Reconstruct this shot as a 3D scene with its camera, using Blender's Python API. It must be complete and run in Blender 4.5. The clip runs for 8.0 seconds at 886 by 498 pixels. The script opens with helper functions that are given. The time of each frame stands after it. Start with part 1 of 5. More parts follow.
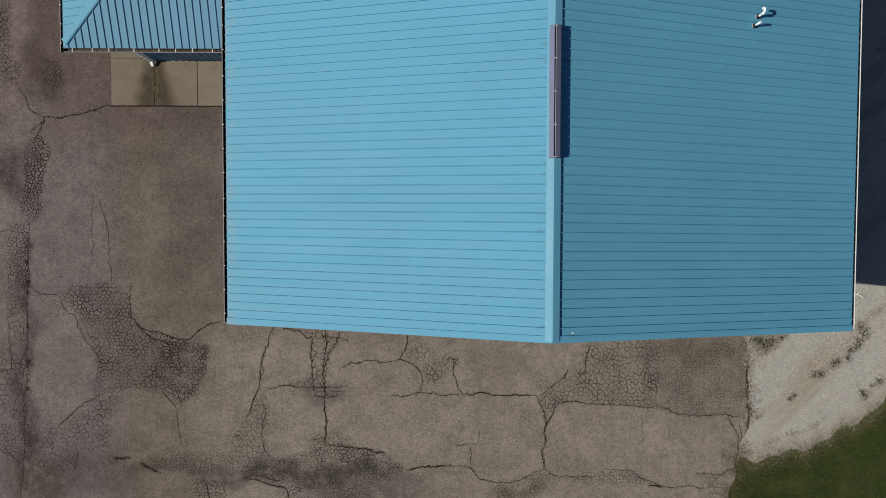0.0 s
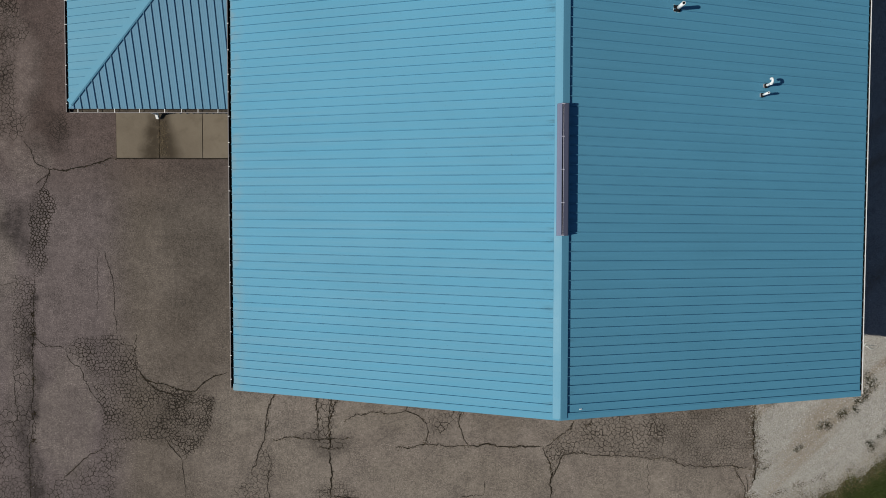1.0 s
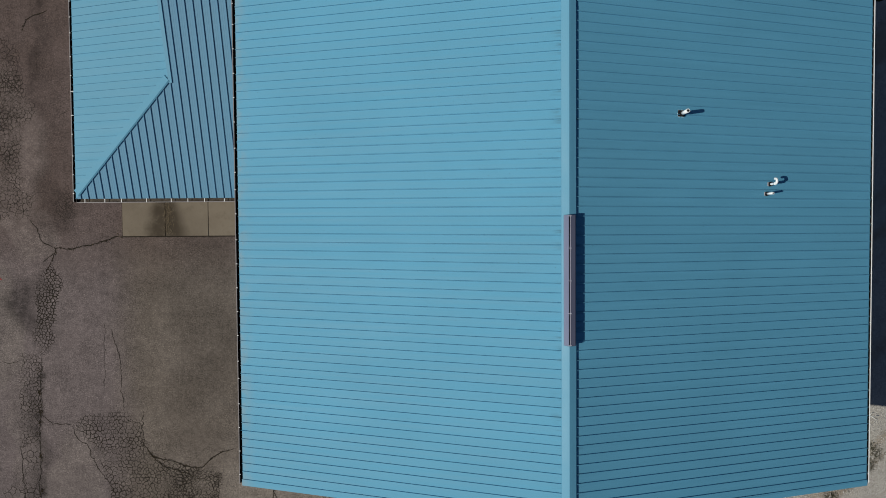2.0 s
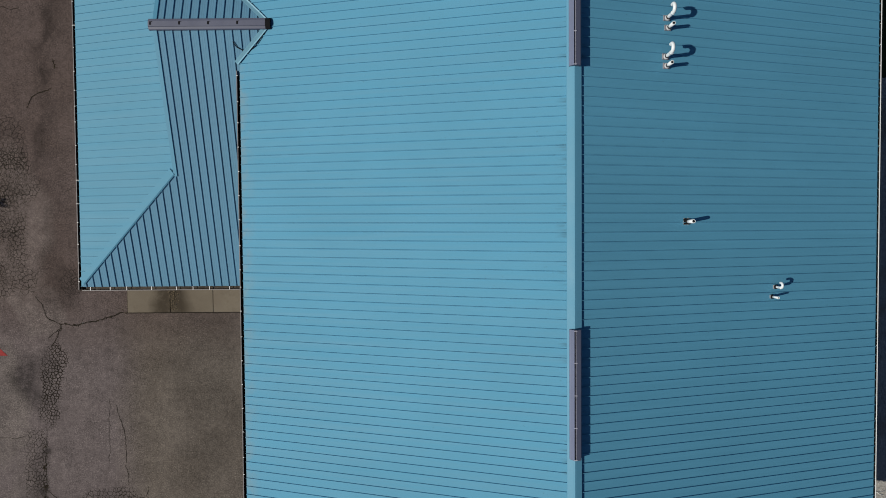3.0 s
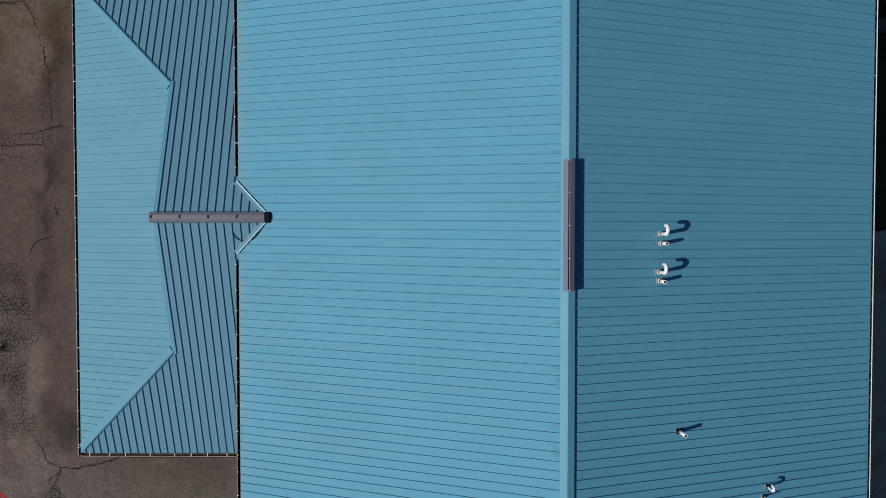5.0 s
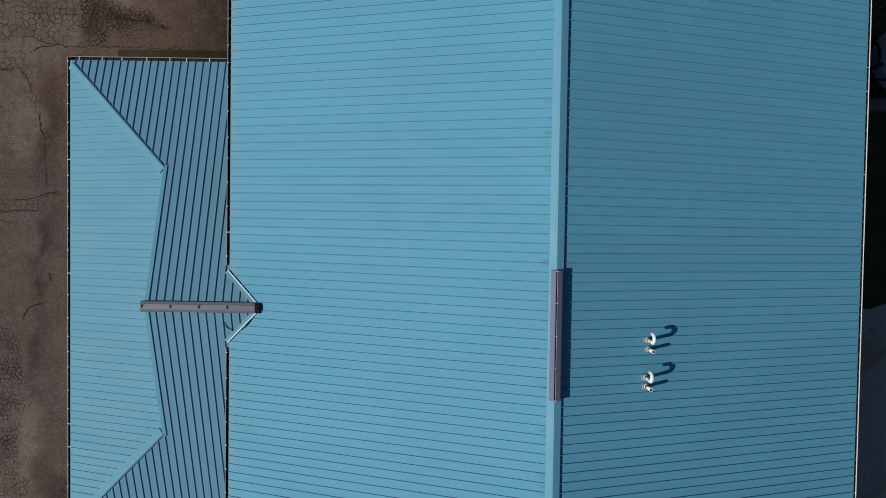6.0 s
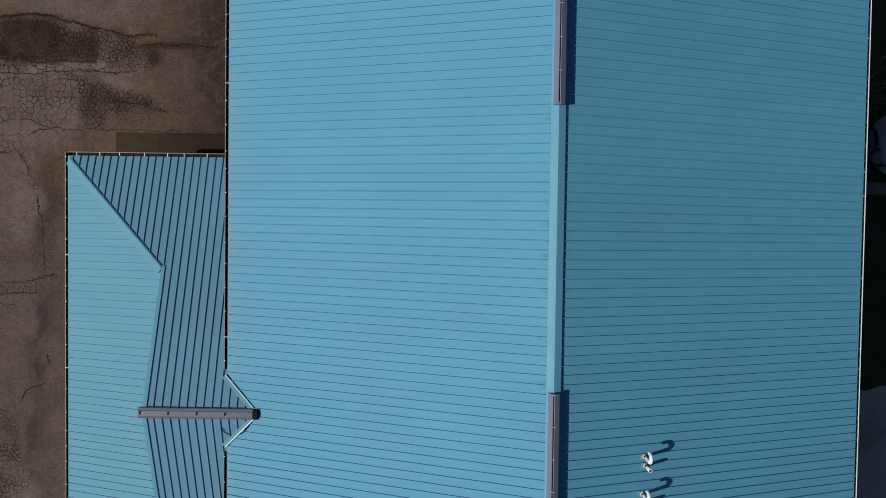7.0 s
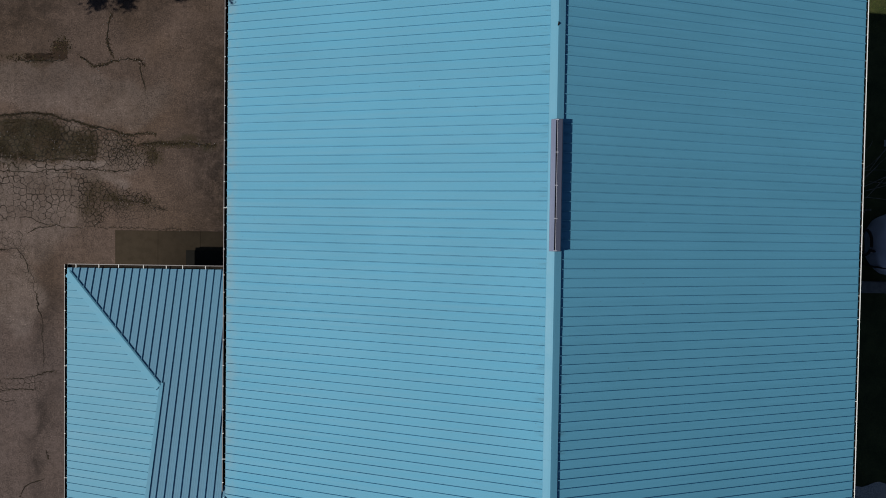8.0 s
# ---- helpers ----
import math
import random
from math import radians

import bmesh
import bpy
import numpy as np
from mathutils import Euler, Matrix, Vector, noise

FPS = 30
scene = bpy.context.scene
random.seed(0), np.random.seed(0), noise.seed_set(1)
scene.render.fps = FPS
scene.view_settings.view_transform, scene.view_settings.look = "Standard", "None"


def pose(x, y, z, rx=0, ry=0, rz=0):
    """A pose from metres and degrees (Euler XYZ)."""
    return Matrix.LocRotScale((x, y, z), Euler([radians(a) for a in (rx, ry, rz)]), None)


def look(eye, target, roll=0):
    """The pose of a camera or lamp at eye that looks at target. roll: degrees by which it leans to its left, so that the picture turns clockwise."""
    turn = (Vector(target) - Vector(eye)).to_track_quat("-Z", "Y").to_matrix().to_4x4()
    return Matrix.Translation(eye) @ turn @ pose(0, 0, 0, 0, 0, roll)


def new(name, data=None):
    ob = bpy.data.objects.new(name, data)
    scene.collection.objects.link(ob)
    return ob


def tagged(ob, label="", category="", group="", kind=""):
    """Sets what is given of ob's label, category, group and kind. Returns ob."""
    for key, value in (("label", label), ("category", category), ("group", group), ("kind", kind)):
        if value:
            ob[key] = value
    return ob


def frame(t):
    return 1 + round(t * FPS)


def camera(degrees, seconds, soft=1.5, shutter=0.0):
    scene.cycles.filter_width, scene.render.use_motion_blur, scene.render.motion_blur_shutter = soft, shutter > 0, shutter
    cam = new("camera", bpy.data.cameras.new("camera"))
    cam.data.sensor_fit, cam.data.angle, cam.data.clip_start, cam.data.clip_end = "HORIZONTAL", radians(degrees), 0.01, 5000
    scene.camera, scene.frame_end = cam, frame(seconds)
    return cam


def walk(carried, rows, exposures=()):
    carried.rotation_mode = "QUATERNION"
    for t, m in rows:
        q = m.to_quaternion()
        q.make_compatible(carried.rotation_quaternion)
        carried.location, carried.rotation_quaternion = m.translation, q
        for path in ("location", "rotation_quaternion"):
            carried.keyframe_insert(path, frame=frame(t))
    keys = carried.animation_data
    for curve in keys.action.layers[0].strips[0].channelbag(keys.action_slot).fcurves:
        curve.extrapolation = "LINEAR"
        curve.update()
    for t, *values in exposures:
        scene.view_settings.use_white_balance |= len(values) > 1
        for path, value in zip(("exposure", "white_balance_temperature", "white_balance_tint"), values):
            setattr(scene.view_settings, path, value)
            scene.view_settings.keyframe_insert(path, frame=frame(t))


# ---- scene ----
cam = camera(68.19, 8.0, soft=0.95)
PATH = [
    (0, -2.660, 2.710, 23.077, -2.016, -0.234, 0.173),
    (0.5, -2.705, 3.458, 23.009, -2.034, -0.205, 0.087),
    (1, -2.796, 4.534, 22.975, -2.036, -0.086, 0.093),
    (1.5, -2.901, 5.751, 22.991, -1.777, -0.136, -0.338),
    (3, -3.045, 9.725, 22.906, -1.752, 0.049, -0.430),
    (3.5, -3.058, 10.961, 22.877, -1.534, 0.159, -0.366),
    (4, -3.121, 12.201, 22.896, -1.499, 0.107, -0.322),
    (4.5, -3.024, 13.518, 22.929, -1.398, 0.226, -0.307),
    (6, -2.609, 17.373, 22.992, -1.532, 0.241, 0.851),
    (6.5, -2.578, 18.741, 22.972, -1.517, 0.210, 0.852),
    (7, -2.591, 20.258, 22.932, -1.543, 0.205, 0.784),
    (7.5, -2.592, 21.852, 22.933, -1.340, 0.251, 0.833),
    (8, -2.548, 23.596, 22.959, -1.340, 0.204, 0.800),
]
EXPOSURES = [(0.0, -0.21, 6680, 10), (0.5, -0.29, 6610, 10), (1.0, -0.36, 6560, 10), (1.7, -0.42, 6500, 10), (3.5, -0.50, 6500, 10), (6.5, -0.50, 6500, 10), (8.0, -0.41, 6500, 10)]
walk(cam, [(t, pose(*place)) for t, *place in PATH], EXPOSURES)

# ---- light ----
SUN = Vector((-0.97, -0.165, 1.0)).normalized()          # the way to the sun
world = bpy.data.worlds.new("world")
scene.world = world
world.use_nodes = True
wn = world.node_tree.nodes
sky = wn.new("ShaderNodeTexSky")
sky.sky_type, sky.sun_disc = "NISHITA", False
sky.sun_elevation = math.asin(SUN.z)
sky.sun_rotation = math.atan2(SUN.x, SUN.y)
sky.ozone_density = 5.0
world.node_tree.links.new(sky.outputs[0], wn["Background"].inputs[0])
wn["Background"].inputs[1].default_value = 0.05
sun_lamp = bpy.data.lights.new("sun", "SUN")
sun_lamp.energy, sun_lamp.angle, sun_lamp.color = 5.0, radians(0.5), (1.0, 0.955, 0.82)
new("sun", sun_lamp).matrix_world = look(SUN * 60, (0, 0, 0))


# ---- materials ----
class Nodes:
    """A node material being put together."""

    def __init__(self, name):
        self.mat = bpy.data.materials.new(name)
        self.mat.use_nodes = True
        self.tree = self.mat.node_tree
        self.bsdf = self.tree.nodes["Principled BSDF"]
        self.geo = self.tree.nodes.new("ShaderNodeNewGeometry")
        self.pos = self.geo.outputs["Position"]

    def add(self, kind):
        return self.tree.nodes.new(kind)

    def put(self, socket, value):
        if isinstance(value, bpy.types.NodeSocket):
            self.tree.links.new(value, socket)
        elif isinstance(value, tuple) and len(value) == 3 and socket.type == "RGBA":
            socket.default_value = (*value, 1)
        else:
            socket.default_value = value

    def math(self, op, a, b=0.0, c=0.0, clamp=False):
        node = self.add("ShaderNodeMath")
        node.operation, node.use_clamp = op, clamp
        for k, v in enumerate((a, b, c)):
            self.put(node.inputs[k], v)
        return node.outputs[0]

    def scaled(self, sx, sy, sz, vector=None):
        node = self.add("ShaderNodeVectorMath")
        node.operation = "MULTIPLY"
        self.put(node.inputs[0], vector or self.pos)
        node.inputs[1].default_value = (sx, sy, sz)
        return node.outputs[0]

    def noise(self, scale, detail=4.0, rough=0.55, vector=None):
        node = self.add("ShaderNodeTexNoise")
        self.put(node.inputs["Vector"], vector or self.pos)
        node.inputs["Scale"].default_value = scale
        node.inputs["Detail"].default_value = detail
        node.inputs["Roughness"].default_value = rough
        return node.outputs["Fac"]

    def ramp(self, value, low, high, a=0.0, b=1.0):
        node = self.add("ShaderNodeMapRange")
        node.interpolation_type = "SMOOTHSTEP"
        for k, v in enumerate((value, low, high, a, b)):
            self.put(node.inputs[k], v)
        return node.outputs[0]

    def mix(self, fac, a, b, blend="MIX"):
        node = self.add("ShaderNodeMix")
        node.data_type, node.blend_type = "RGBA", blend
        self.put(node.inputs[0], fac)
        self.put(node.inputs[6], a)
        self.put(node.inputs[7], b)
        return node.outputs[2]

    def attr(self, name):
        node = self.add("ShaderNodeAttribute")
        node.attribute_name = name
        return node.outputs["Fac"]

    def warped(self, scale, amount):
        node = self.add("ShaderNodeTexNoise")
        self.put(node.inputs["Vector"], self.pos)
        node.inputs["Scale"].default_value = scale
        node.inputs["Detail"].default_value = 3.0
        off = self.add("ShaderNodeVectorMath")
        off.operation = "MULTIPLY_ADD"
        self.put(off.inputs[0], node.outputs["Color"])
        off.inputs[1].default_value = (amount, amount, 0)
        self.put(off.inputs[2], self.pos)
        return off.outputs[0]

    def bump(self, height, strength, distance):
        node = self.add("ShaderNodeBump")
        node.inputs["Strength"].default_value = strength
        node.inputs["Distance"].default_value = distance
        self.put(node.inputs["Height"], height)
        self.put(self.bsdf.inputs["Normal"], node.outputs[0])

    def done(self, color, rough=0.6, metal=0.0, spec=0.5):
        self.put(self.bsdf.inputs["Base Color"], color)
        self.put(self.bsdf.inputs["Roughness"], rough)
        self.bsdf.inputs["Metallic"].default_value = metal
        self.bsdf.inputs["Specular IOR Level"].default_value = spec
        return self.mat


def painted(name, color, rough=0.45, spread=0.12, along=(1, 1, 1), spec=0.5, soil=False):
    """Painted sheet metal: chalking in patches, streaks that run down the sheet, slight differences from sheet to sheet."""
    n = Nodes(name)
    patch = n.noise(0.35, 3.0)
    streak = n.noise(1.0, 5.0, 0.6, n.scaled(*along))
    grain = n.noise(40.0, 2.0)
    each = n.add("ShaderNodeObjectInfo").outputs["Random"]
    v = n.math("ADD", n.math("MULTIPLY", n.math("SUBTRACT", patch, 0.5), spread * 1.2), 1.0)
    v = n.math("ADD", v, n.math("MULTIPLY", n.math("SUBTRACT", streak, 0.5), spread * 1.3))
    v = n.math("ADD", v, n.math("MULTIPLY", n.math("SUBTRACT", grain, 0.5), spread * 0.9))
    v = n.math("ADD", v, n.math("MULTIPLY", n.math("SUBTRACT", each, 0.5), spread * 0.25))
    tint = n.add("ShaderNodeHueSaturation")
    tint.inputs["Color"].default_value = (*color, 1)
    n.put(tint.inputs["Value"], v)
    n.bump(n.noise(6.0, 2.0), 0.05, 0.01)
    out = tint.outputs[0]
    if soil:
        # soot washed from the ridge, dust along the west eave, specks of dirt
        xyz = n.add("ShaderNodeSeparateXYZ")
        n.put(xyz.inputs[0], n.pos)
        runs = n.noise(1.0, 4.0, 0.7, n.scaled(0.7, 5.0, 0.7))
        near = n.ramp(n.math("ABSOLUTE", xyz.outputs[0]), 0.48, 0.14)
        out = n.mix(n.math("MULTIPLY", n.math("MULTIPLY", near, n.ramp(runs, 0.52, 0.72)), 0.50), out, (0.03, 0.06, 0.08))
        dust = n.math("MULTIPLY", n.ramp(xyz.outputs[0], -8.05, -8.65), n.ramp(n.noise(2.2, 4.0, 0.7), 0.35, 0.65))
        out = n.mix(n.math("MULTIPLY", dust, 0.30), out, (0.30, 0.26, 0.20))
        out = n.mix(n.ramp(n.noise(19.0, 1.0), 0.775, 0.80, 0.0, 0.4), out, (0.03, 0.05, 0.06))
    return n.done(out, n.ramp(streak, 0.2, 0.8, rough - 0.06, rough + 0.1), 0.0, spec)


def rough_stuff(name, a, b, scale, rough=0.9, relief=0.3, fine=60.0):
    """Earthy or mineral surface: two colours mixed by coarse and fine noise, with relief."""
    n = Nodes(name)
    coarse = n.noise(scale, 5.0, 0.6)
    grain = n.noise(fine, 3.0, 0.7)
    fac = n.ramp(n.math("ADD", n.math("MULTIPLY", coarse, 0.6), n.math("MULTIPLY", grain, 0.4)), 0.35, 0.65)
    n.bump(grain, relief, 0.02)
    return n.done(n.mix(fac, a, b), rough, 0.0, 0.3)


def gravel_material():
    """Crushed stone with tan wheel tracks, darker grit where it thins out."""
    n = Nodes("gravel_bed")
    turn = n.add("ShaderNodeVectorRotate")
    turn.rotation_type = "Z_AXIS"
    n.put(turn.inputs["Vector"], n.pos)
    turn.inputs["Angle"].default_value = -0.72
    track = n.noise(1.0, 4.0, 0.6, n.scaled(0.13, 0.85, 1, turn.outputs[0]))
    chips, grain, patch = n.noise(34.0, 3.0, 0.75), n.noise(90.0, 2.0), n.noise(1.6, 5.0, 0.65)
    base = n.mix(n.ramp(chips, 0.35, 0.65), (0.25, 0.236, 0.216), (0.47, 0.455, 0.435))
    base = n.mix(n.ramp(track, 0.47, 0.64, 0.0, 0.75), base, (0.27, 0.222, 0.172))
    base = n.mix(n.ramp(patch, 0.56, 0.75, 0.0, 0.5), base, (0.13, 0.11, 0.09))
    n.bump(n.math("ADD", chips, grain), 0.9, 0.02)
    return n.done(base, 0.95, 0.0, 0.3)


def islands(name, a, b, rough=0.8, spec=0.3):
    """One colour for each loose piece of a mesh, between a and b."""
    n = Nodes(name)
    fac = n.geo.outputs["Random Per Island"]
    grain, patch = n.noise(30.0, 2.0), n.ramp(n.noise(1.7, 4.0, 0.65), 0.3, 0.7)
    mixed = n.math("ADD", n.math("ADD", n.math("MULTIPLY", fac, 0.6), n.math("MULTIPLY", grain, 0.15)), n.math("MULTIPLY", patch, 0.25))
    return n.done(n.mix(mixed, a, b), rough, 0.0, spec)


ROOF_BLUE = (0.083, 0.292, 0.453)
M_ROOF = painted("roof_paint", ROOF_BLUE, 0.74, 0.13, (0.3, 9.0, 0.3), 0.5, soil=True)
M_ROOF_W = painted("roof_paint_hip", (0.092, 0.276, 0.414), 0.74, 0.10, (0.25, 4.0, 0.25), 0.5)
M_ROOF_NS = painted("roof_paint_wing", (0.116, 0.262, 0.394), 0.62, 0.10, (4.0, 0.25, 0.25), 0.2)
M_TRIM = painted("trim_paint", (0.097, 0.300, 0.455), 0.55, 0.08, (1, 1, 1), 0.4)
M_WALL = painted("wall_paint", (0.10, 0.22, 0.33), 0.5, 0.14, (3, 3, 0.4))
M_VENT = painted("vent_mauve", (0.108, 0.116, 0.172), 0.45, 0.2, (2, 0.4, 2))
M_WHITE = painted("gutter_white", (0.84, 0.85, 0.87), 0.4, 0.2, (1, 1, 3))
M_GREYED = painted("gutter_soiled", (0.024, 0.022, 0.020), 0.6, 0.4, (2, 2, 4))
M_VENT_DARK = painted("vent_slate", (0.082, 0.090, 0.145), 0.5, 0.2, (2, 0.4, 2))
# brighter copy of the vent paint: sunlight on the west side put into colour
M_VENT_SUNLIT = painted("vent_sunlit", (0.150, 0.172, 0.270), 0.4, 0.25, (2, 0.4, 2))
# light blue flashing, its colour paled further to suggest the glint on its edge
M_FLASHING = painted("valley_flashing", (0.19, 0.40, 0.53), 0.35, 0.15)
M_LIP = painted("vent_lip", (0.46, 0.46, 0.56), 0.45, 0.2)
M_TROUGH = painted("gutter_black", (0.008, 0.0075, 0.007), 0.8, 0.4, (2, 2, 4), 0.1)
M_STRAP = painted("strap_grey", (0.20, 0.185, 0.20), 0.5, 0.3)
M_PVC = painted("pvc_white", (0.80, 0.84, 0.88), 0.35, 0.08)
M_BOOT = painted("boot_grey", (0.25, 0.245, 0.28), 0.6, 0.4)
M_BOOT_PALE = painted("boot_pale", (0.52, 0.53, 0.56), 0.6, 0.3)
M_RUBBER = painted("rubber_black", (0.012, 0.012, 0.014), 0.85, 0.3, (1, 1, 1), 0.1)
M_SLUDGE = rough_stuff("gutter_sludge", (0.007, 0.006, 0.005), (0.024, 0.018, 0.013), 3.0, 0.95, 0.6, 40.0)
M_SILT = rough_stuff("gutter_silt", (0.030, 0.024, 0.020), (0.10, 0.085, 0.072), 5.0, 0.95, 0.6, 40.0)
M_STEEL = painted("steel_grey", (0.3, 0.31, 0.32), 0.45, 0.2)
M_SOFFIT = painted("soffit_white", (0.55, 0.56, 0.56), 0.6, 0.15)
M_GRASS_GROUND = rough_stuff("grass_ground", (0.018, 0.028, 0.007), (0.052, 0.058, 0.018), 1.3, 0.95, 0.6, 24.0)
M_BLADE = islands("grass_blade", (0.016, 0.044, 0.007), (0.082, 0.108, 0.023), 0.7)
M_DRY = islands("dry_blade", (0.15, 0.12, 0.06), (0.32, 0.26, 0.15), 0.8)
M_WEED = islands("weed_leaf", (0.015, 0.019, 0.010), (0.064, 0.060, 0.031), 0.8)
M_GRAVEL = gravel_material()
M_STONE = islands("limestone_chip", (0.20, 0.192, 0.190), (0.60, 0.588, 0.588), 0.9)
M_GRIT = islands("soil_grit", (0.022, 0.017, 0.010), (0.13, 0.105, 0.07), 0.95, 0.1)
M_BARK = rough_stuff("bark", (0.05, 0.04, 0.03), (0.13, 0.10, 0.075), 6.0, 0.95, 0.8, 30.0)
M_TWIG = rough_stuff("twig", (0.10, 0.09, 0.07), (0.24, 0.21, 0.18), 6.0, 0.9, 0.4)
M_LEAF = islands("leaf", (0.025, 0.05, 0.012), (0.07, 0.11, 0.03), 0.6)
M_TARP = painted("tarp_pale", (0.36, 0.38, 0.45), 0.55, 0.3, (2, 2, 2))
M_BLOCK = rough_stuff("block_concrete", (0.09, 0.09, 0.085), (0.17, 0.165, 0.155), 4.0, 0.95, 0.5)
M_LITTER = islands("leaf_litter", (0.035, 0.027, 0.018), (0.17, 0.13, 0.085), 0.9)
M_MOSS = islands("moss", (0.005, 0.0042, 0.0025), (0.098, 0.074, 0.042), 0.95, 0.1)
M_RED = rough_stuff("red_marking", (0.33, 0.03, 0.03), (0.20, 0.025, 0.025), 8.0, 0.8, 0.3)
M_PATCH = rough_stuff("old_sealant", (0.012, 0.007, 0.004), (0.038, 0.021, 0.013), 5.0, 0.95, 0.5, 40.0)
M_CRACK = rough_stuff("crack_fill", (0.008, 0.006, 0.0045), (0.028, 0.022, 0.016), 7.0, 1.0, 0.5)


def asphalt_material():
    n = Nodes("old_asphalt")
    net, dark, moss, pale = (n.attr(a) for a in ("net", "dark", "moss", "pale"))
    broad = n.noise(0.28, 4.0, 0.6)
    mid = n.noise(1.3, 6.0, 0.65)
    streak = n.noise(1.0, 5.0, 0.65, n.scaled(5.0, 0.45, 1))
    cross = n.noise(1.0, 5.0, 0.65, n.scaled(0.35, 3.4, 1))
    grit = n.noise(20.0, 4.0, 0.8)
    grain = n.noise(70.0, 2.0, 0.7)
    speck = n.noise(24.0, 2.0, 0.6)
    xyz = n.add("ShaderNodeSeparateXYZ")
    n.put(xyz.inputs[0], n.warped(0.6, 0.9))
    newer = n.math("MULTIPLY", n.ramp(xyz.outputs[1], 0.6, -1.4), n.ramp(xyz.outputs[0], -12.6, -8.6))
    worn = n.ramp(xyz.outputs[1], 8.5, 5.0)
    olive = n.ramp(xyz.outputs[0], -14.6, -12.8)
    base = n.mix(n.ramp(broad, 0.35, 0.65), (0.123, 0.090, 0.083), (0.144, 0.109, 0.105))
    base = n.mix(n.ramp(xyz.outputs[1], 19.5, 22.5), base, n.mix(n.ramp(broad, 0.35, 0.65), (0.123, 0.083, 0.065), (0.141, 0.099, 0.085)))
    base = n.mix(worn, base, n.mix(olive, n.mix(n.ramp(broad, 0.35, 0.65), (0.174, 0.143, 0.146), (0.195, 0.161, 0.164)), n.mix(n.ramp(broad, 0.35, 0.65), (0.156, 0.129, 0.112), (0.187, 0.157, 0.139))))
    base = n.mix(newer, base, n.mix(n.ramp(broad, 0.35, 0.65), (0.243, 0.207, 0.186), (0.266, 0.230, 0.209)))
    soft = n.math("MULTIPLY", pale, n.ramp(mid, 0.25, 0.6, 0.4, 1.0))
    base = n.mix(n.math("MULTIPLY", soft, 0.62), base, n.mix(newer, n.mix(worn, (0.250, 0.208, 0.200), (0.215, 0.184, 0.172)), (0.270, 0.238, 0.204)))

    def darker(fac, amount):
        nonlocal base
        keep = n.math("SUBTRACT", 1.0, n.math("MULTIPLY", fac, amount, clamp=True))
        scale = n.add("ShaderNodeVectorMath")
        scale.operation = "SCALE"
        n.put(scale.inputs[0], base)
        n.put(scale.inputs["Scale"], keep)
        base = scale.outputs[0]

    darker(n.ramp(mid, 0.62, 0.36), 0.15)
    darker(n.ramp(n.noise(5.0, 5.0, 0.75), 0.60, 0.38), 0.20)
    darker(n.ramp(n.noise(10.0, 4.0, 0.8), 0.54, 0.42), 0.07)
    darker(n.ramp(streak, 0.48, 0.72), 0.10)
    darker(n.ramp(cross, 0.52, 0.75), 0.06)
    stain = n.math("MULTIPLY", dark, n.ramp(n.noise(2.6, 6.0, 0.7), 0.30, 0.60, 0.25, 1.0))
    darker(stain, 0.70)
    felt = n.math("MAXIMUM", n.ramp(n.noise(2.6, 6.0, 0.85), 0.36, 0.54), n.ramp(moss, 0.7, 1.0, 0.0, 0.82))
    green = n.math("MULTIPLY", moss, felt)
    base = n.mix(n.math("MULTIPLY", green, 0.92), base, n.mix(n.ramp(n.noise(1.6, 5.0, 0.75), 0.42, 0.62), (0.047, 0.033, 0.019), (0.038, 0.034, 0.019)))
    darker(n.math("MULTIPLY", n.ramp(grit, 0.58, 0.38), n.ramp(n.noise(0.9, 5.0, 0.7), 0.38, 0.62, 0.35, 1.0)), 0.44)
    darker(n.ramp(grain, 0.56, 0.36), 0.26)
    chips = n.math("MULTIPLY", n.ramp(speck, 0.57, 0.67), n.ramp(n.noise(0.7, 4.0, 0.7), 0.35, 0.65, 0.3, 0.9))
    bright = n.add("ShaderNodeVectorMath")
    bright.operation = "SCALE"
    n.put(bright.inputs[0], base)
    bright.inputs["Scale"].default_value = 1.9
    base = n.mix(chips, base, bright.outputs[0])

    crazed = n.math("MULTIPLY", net, n.ramp(n.noise(3.0, 5.0, 0.7), 0.25, 0.6, 0.45, 1.0))
    darker(crazed, 0.03)
    n.bump(n.math("ADD", grit, n.math("MULTIPLY", grain, 0.5)), 0.5, 0.010)
    return n.done(base, 0.92, 0.0, 0.2)


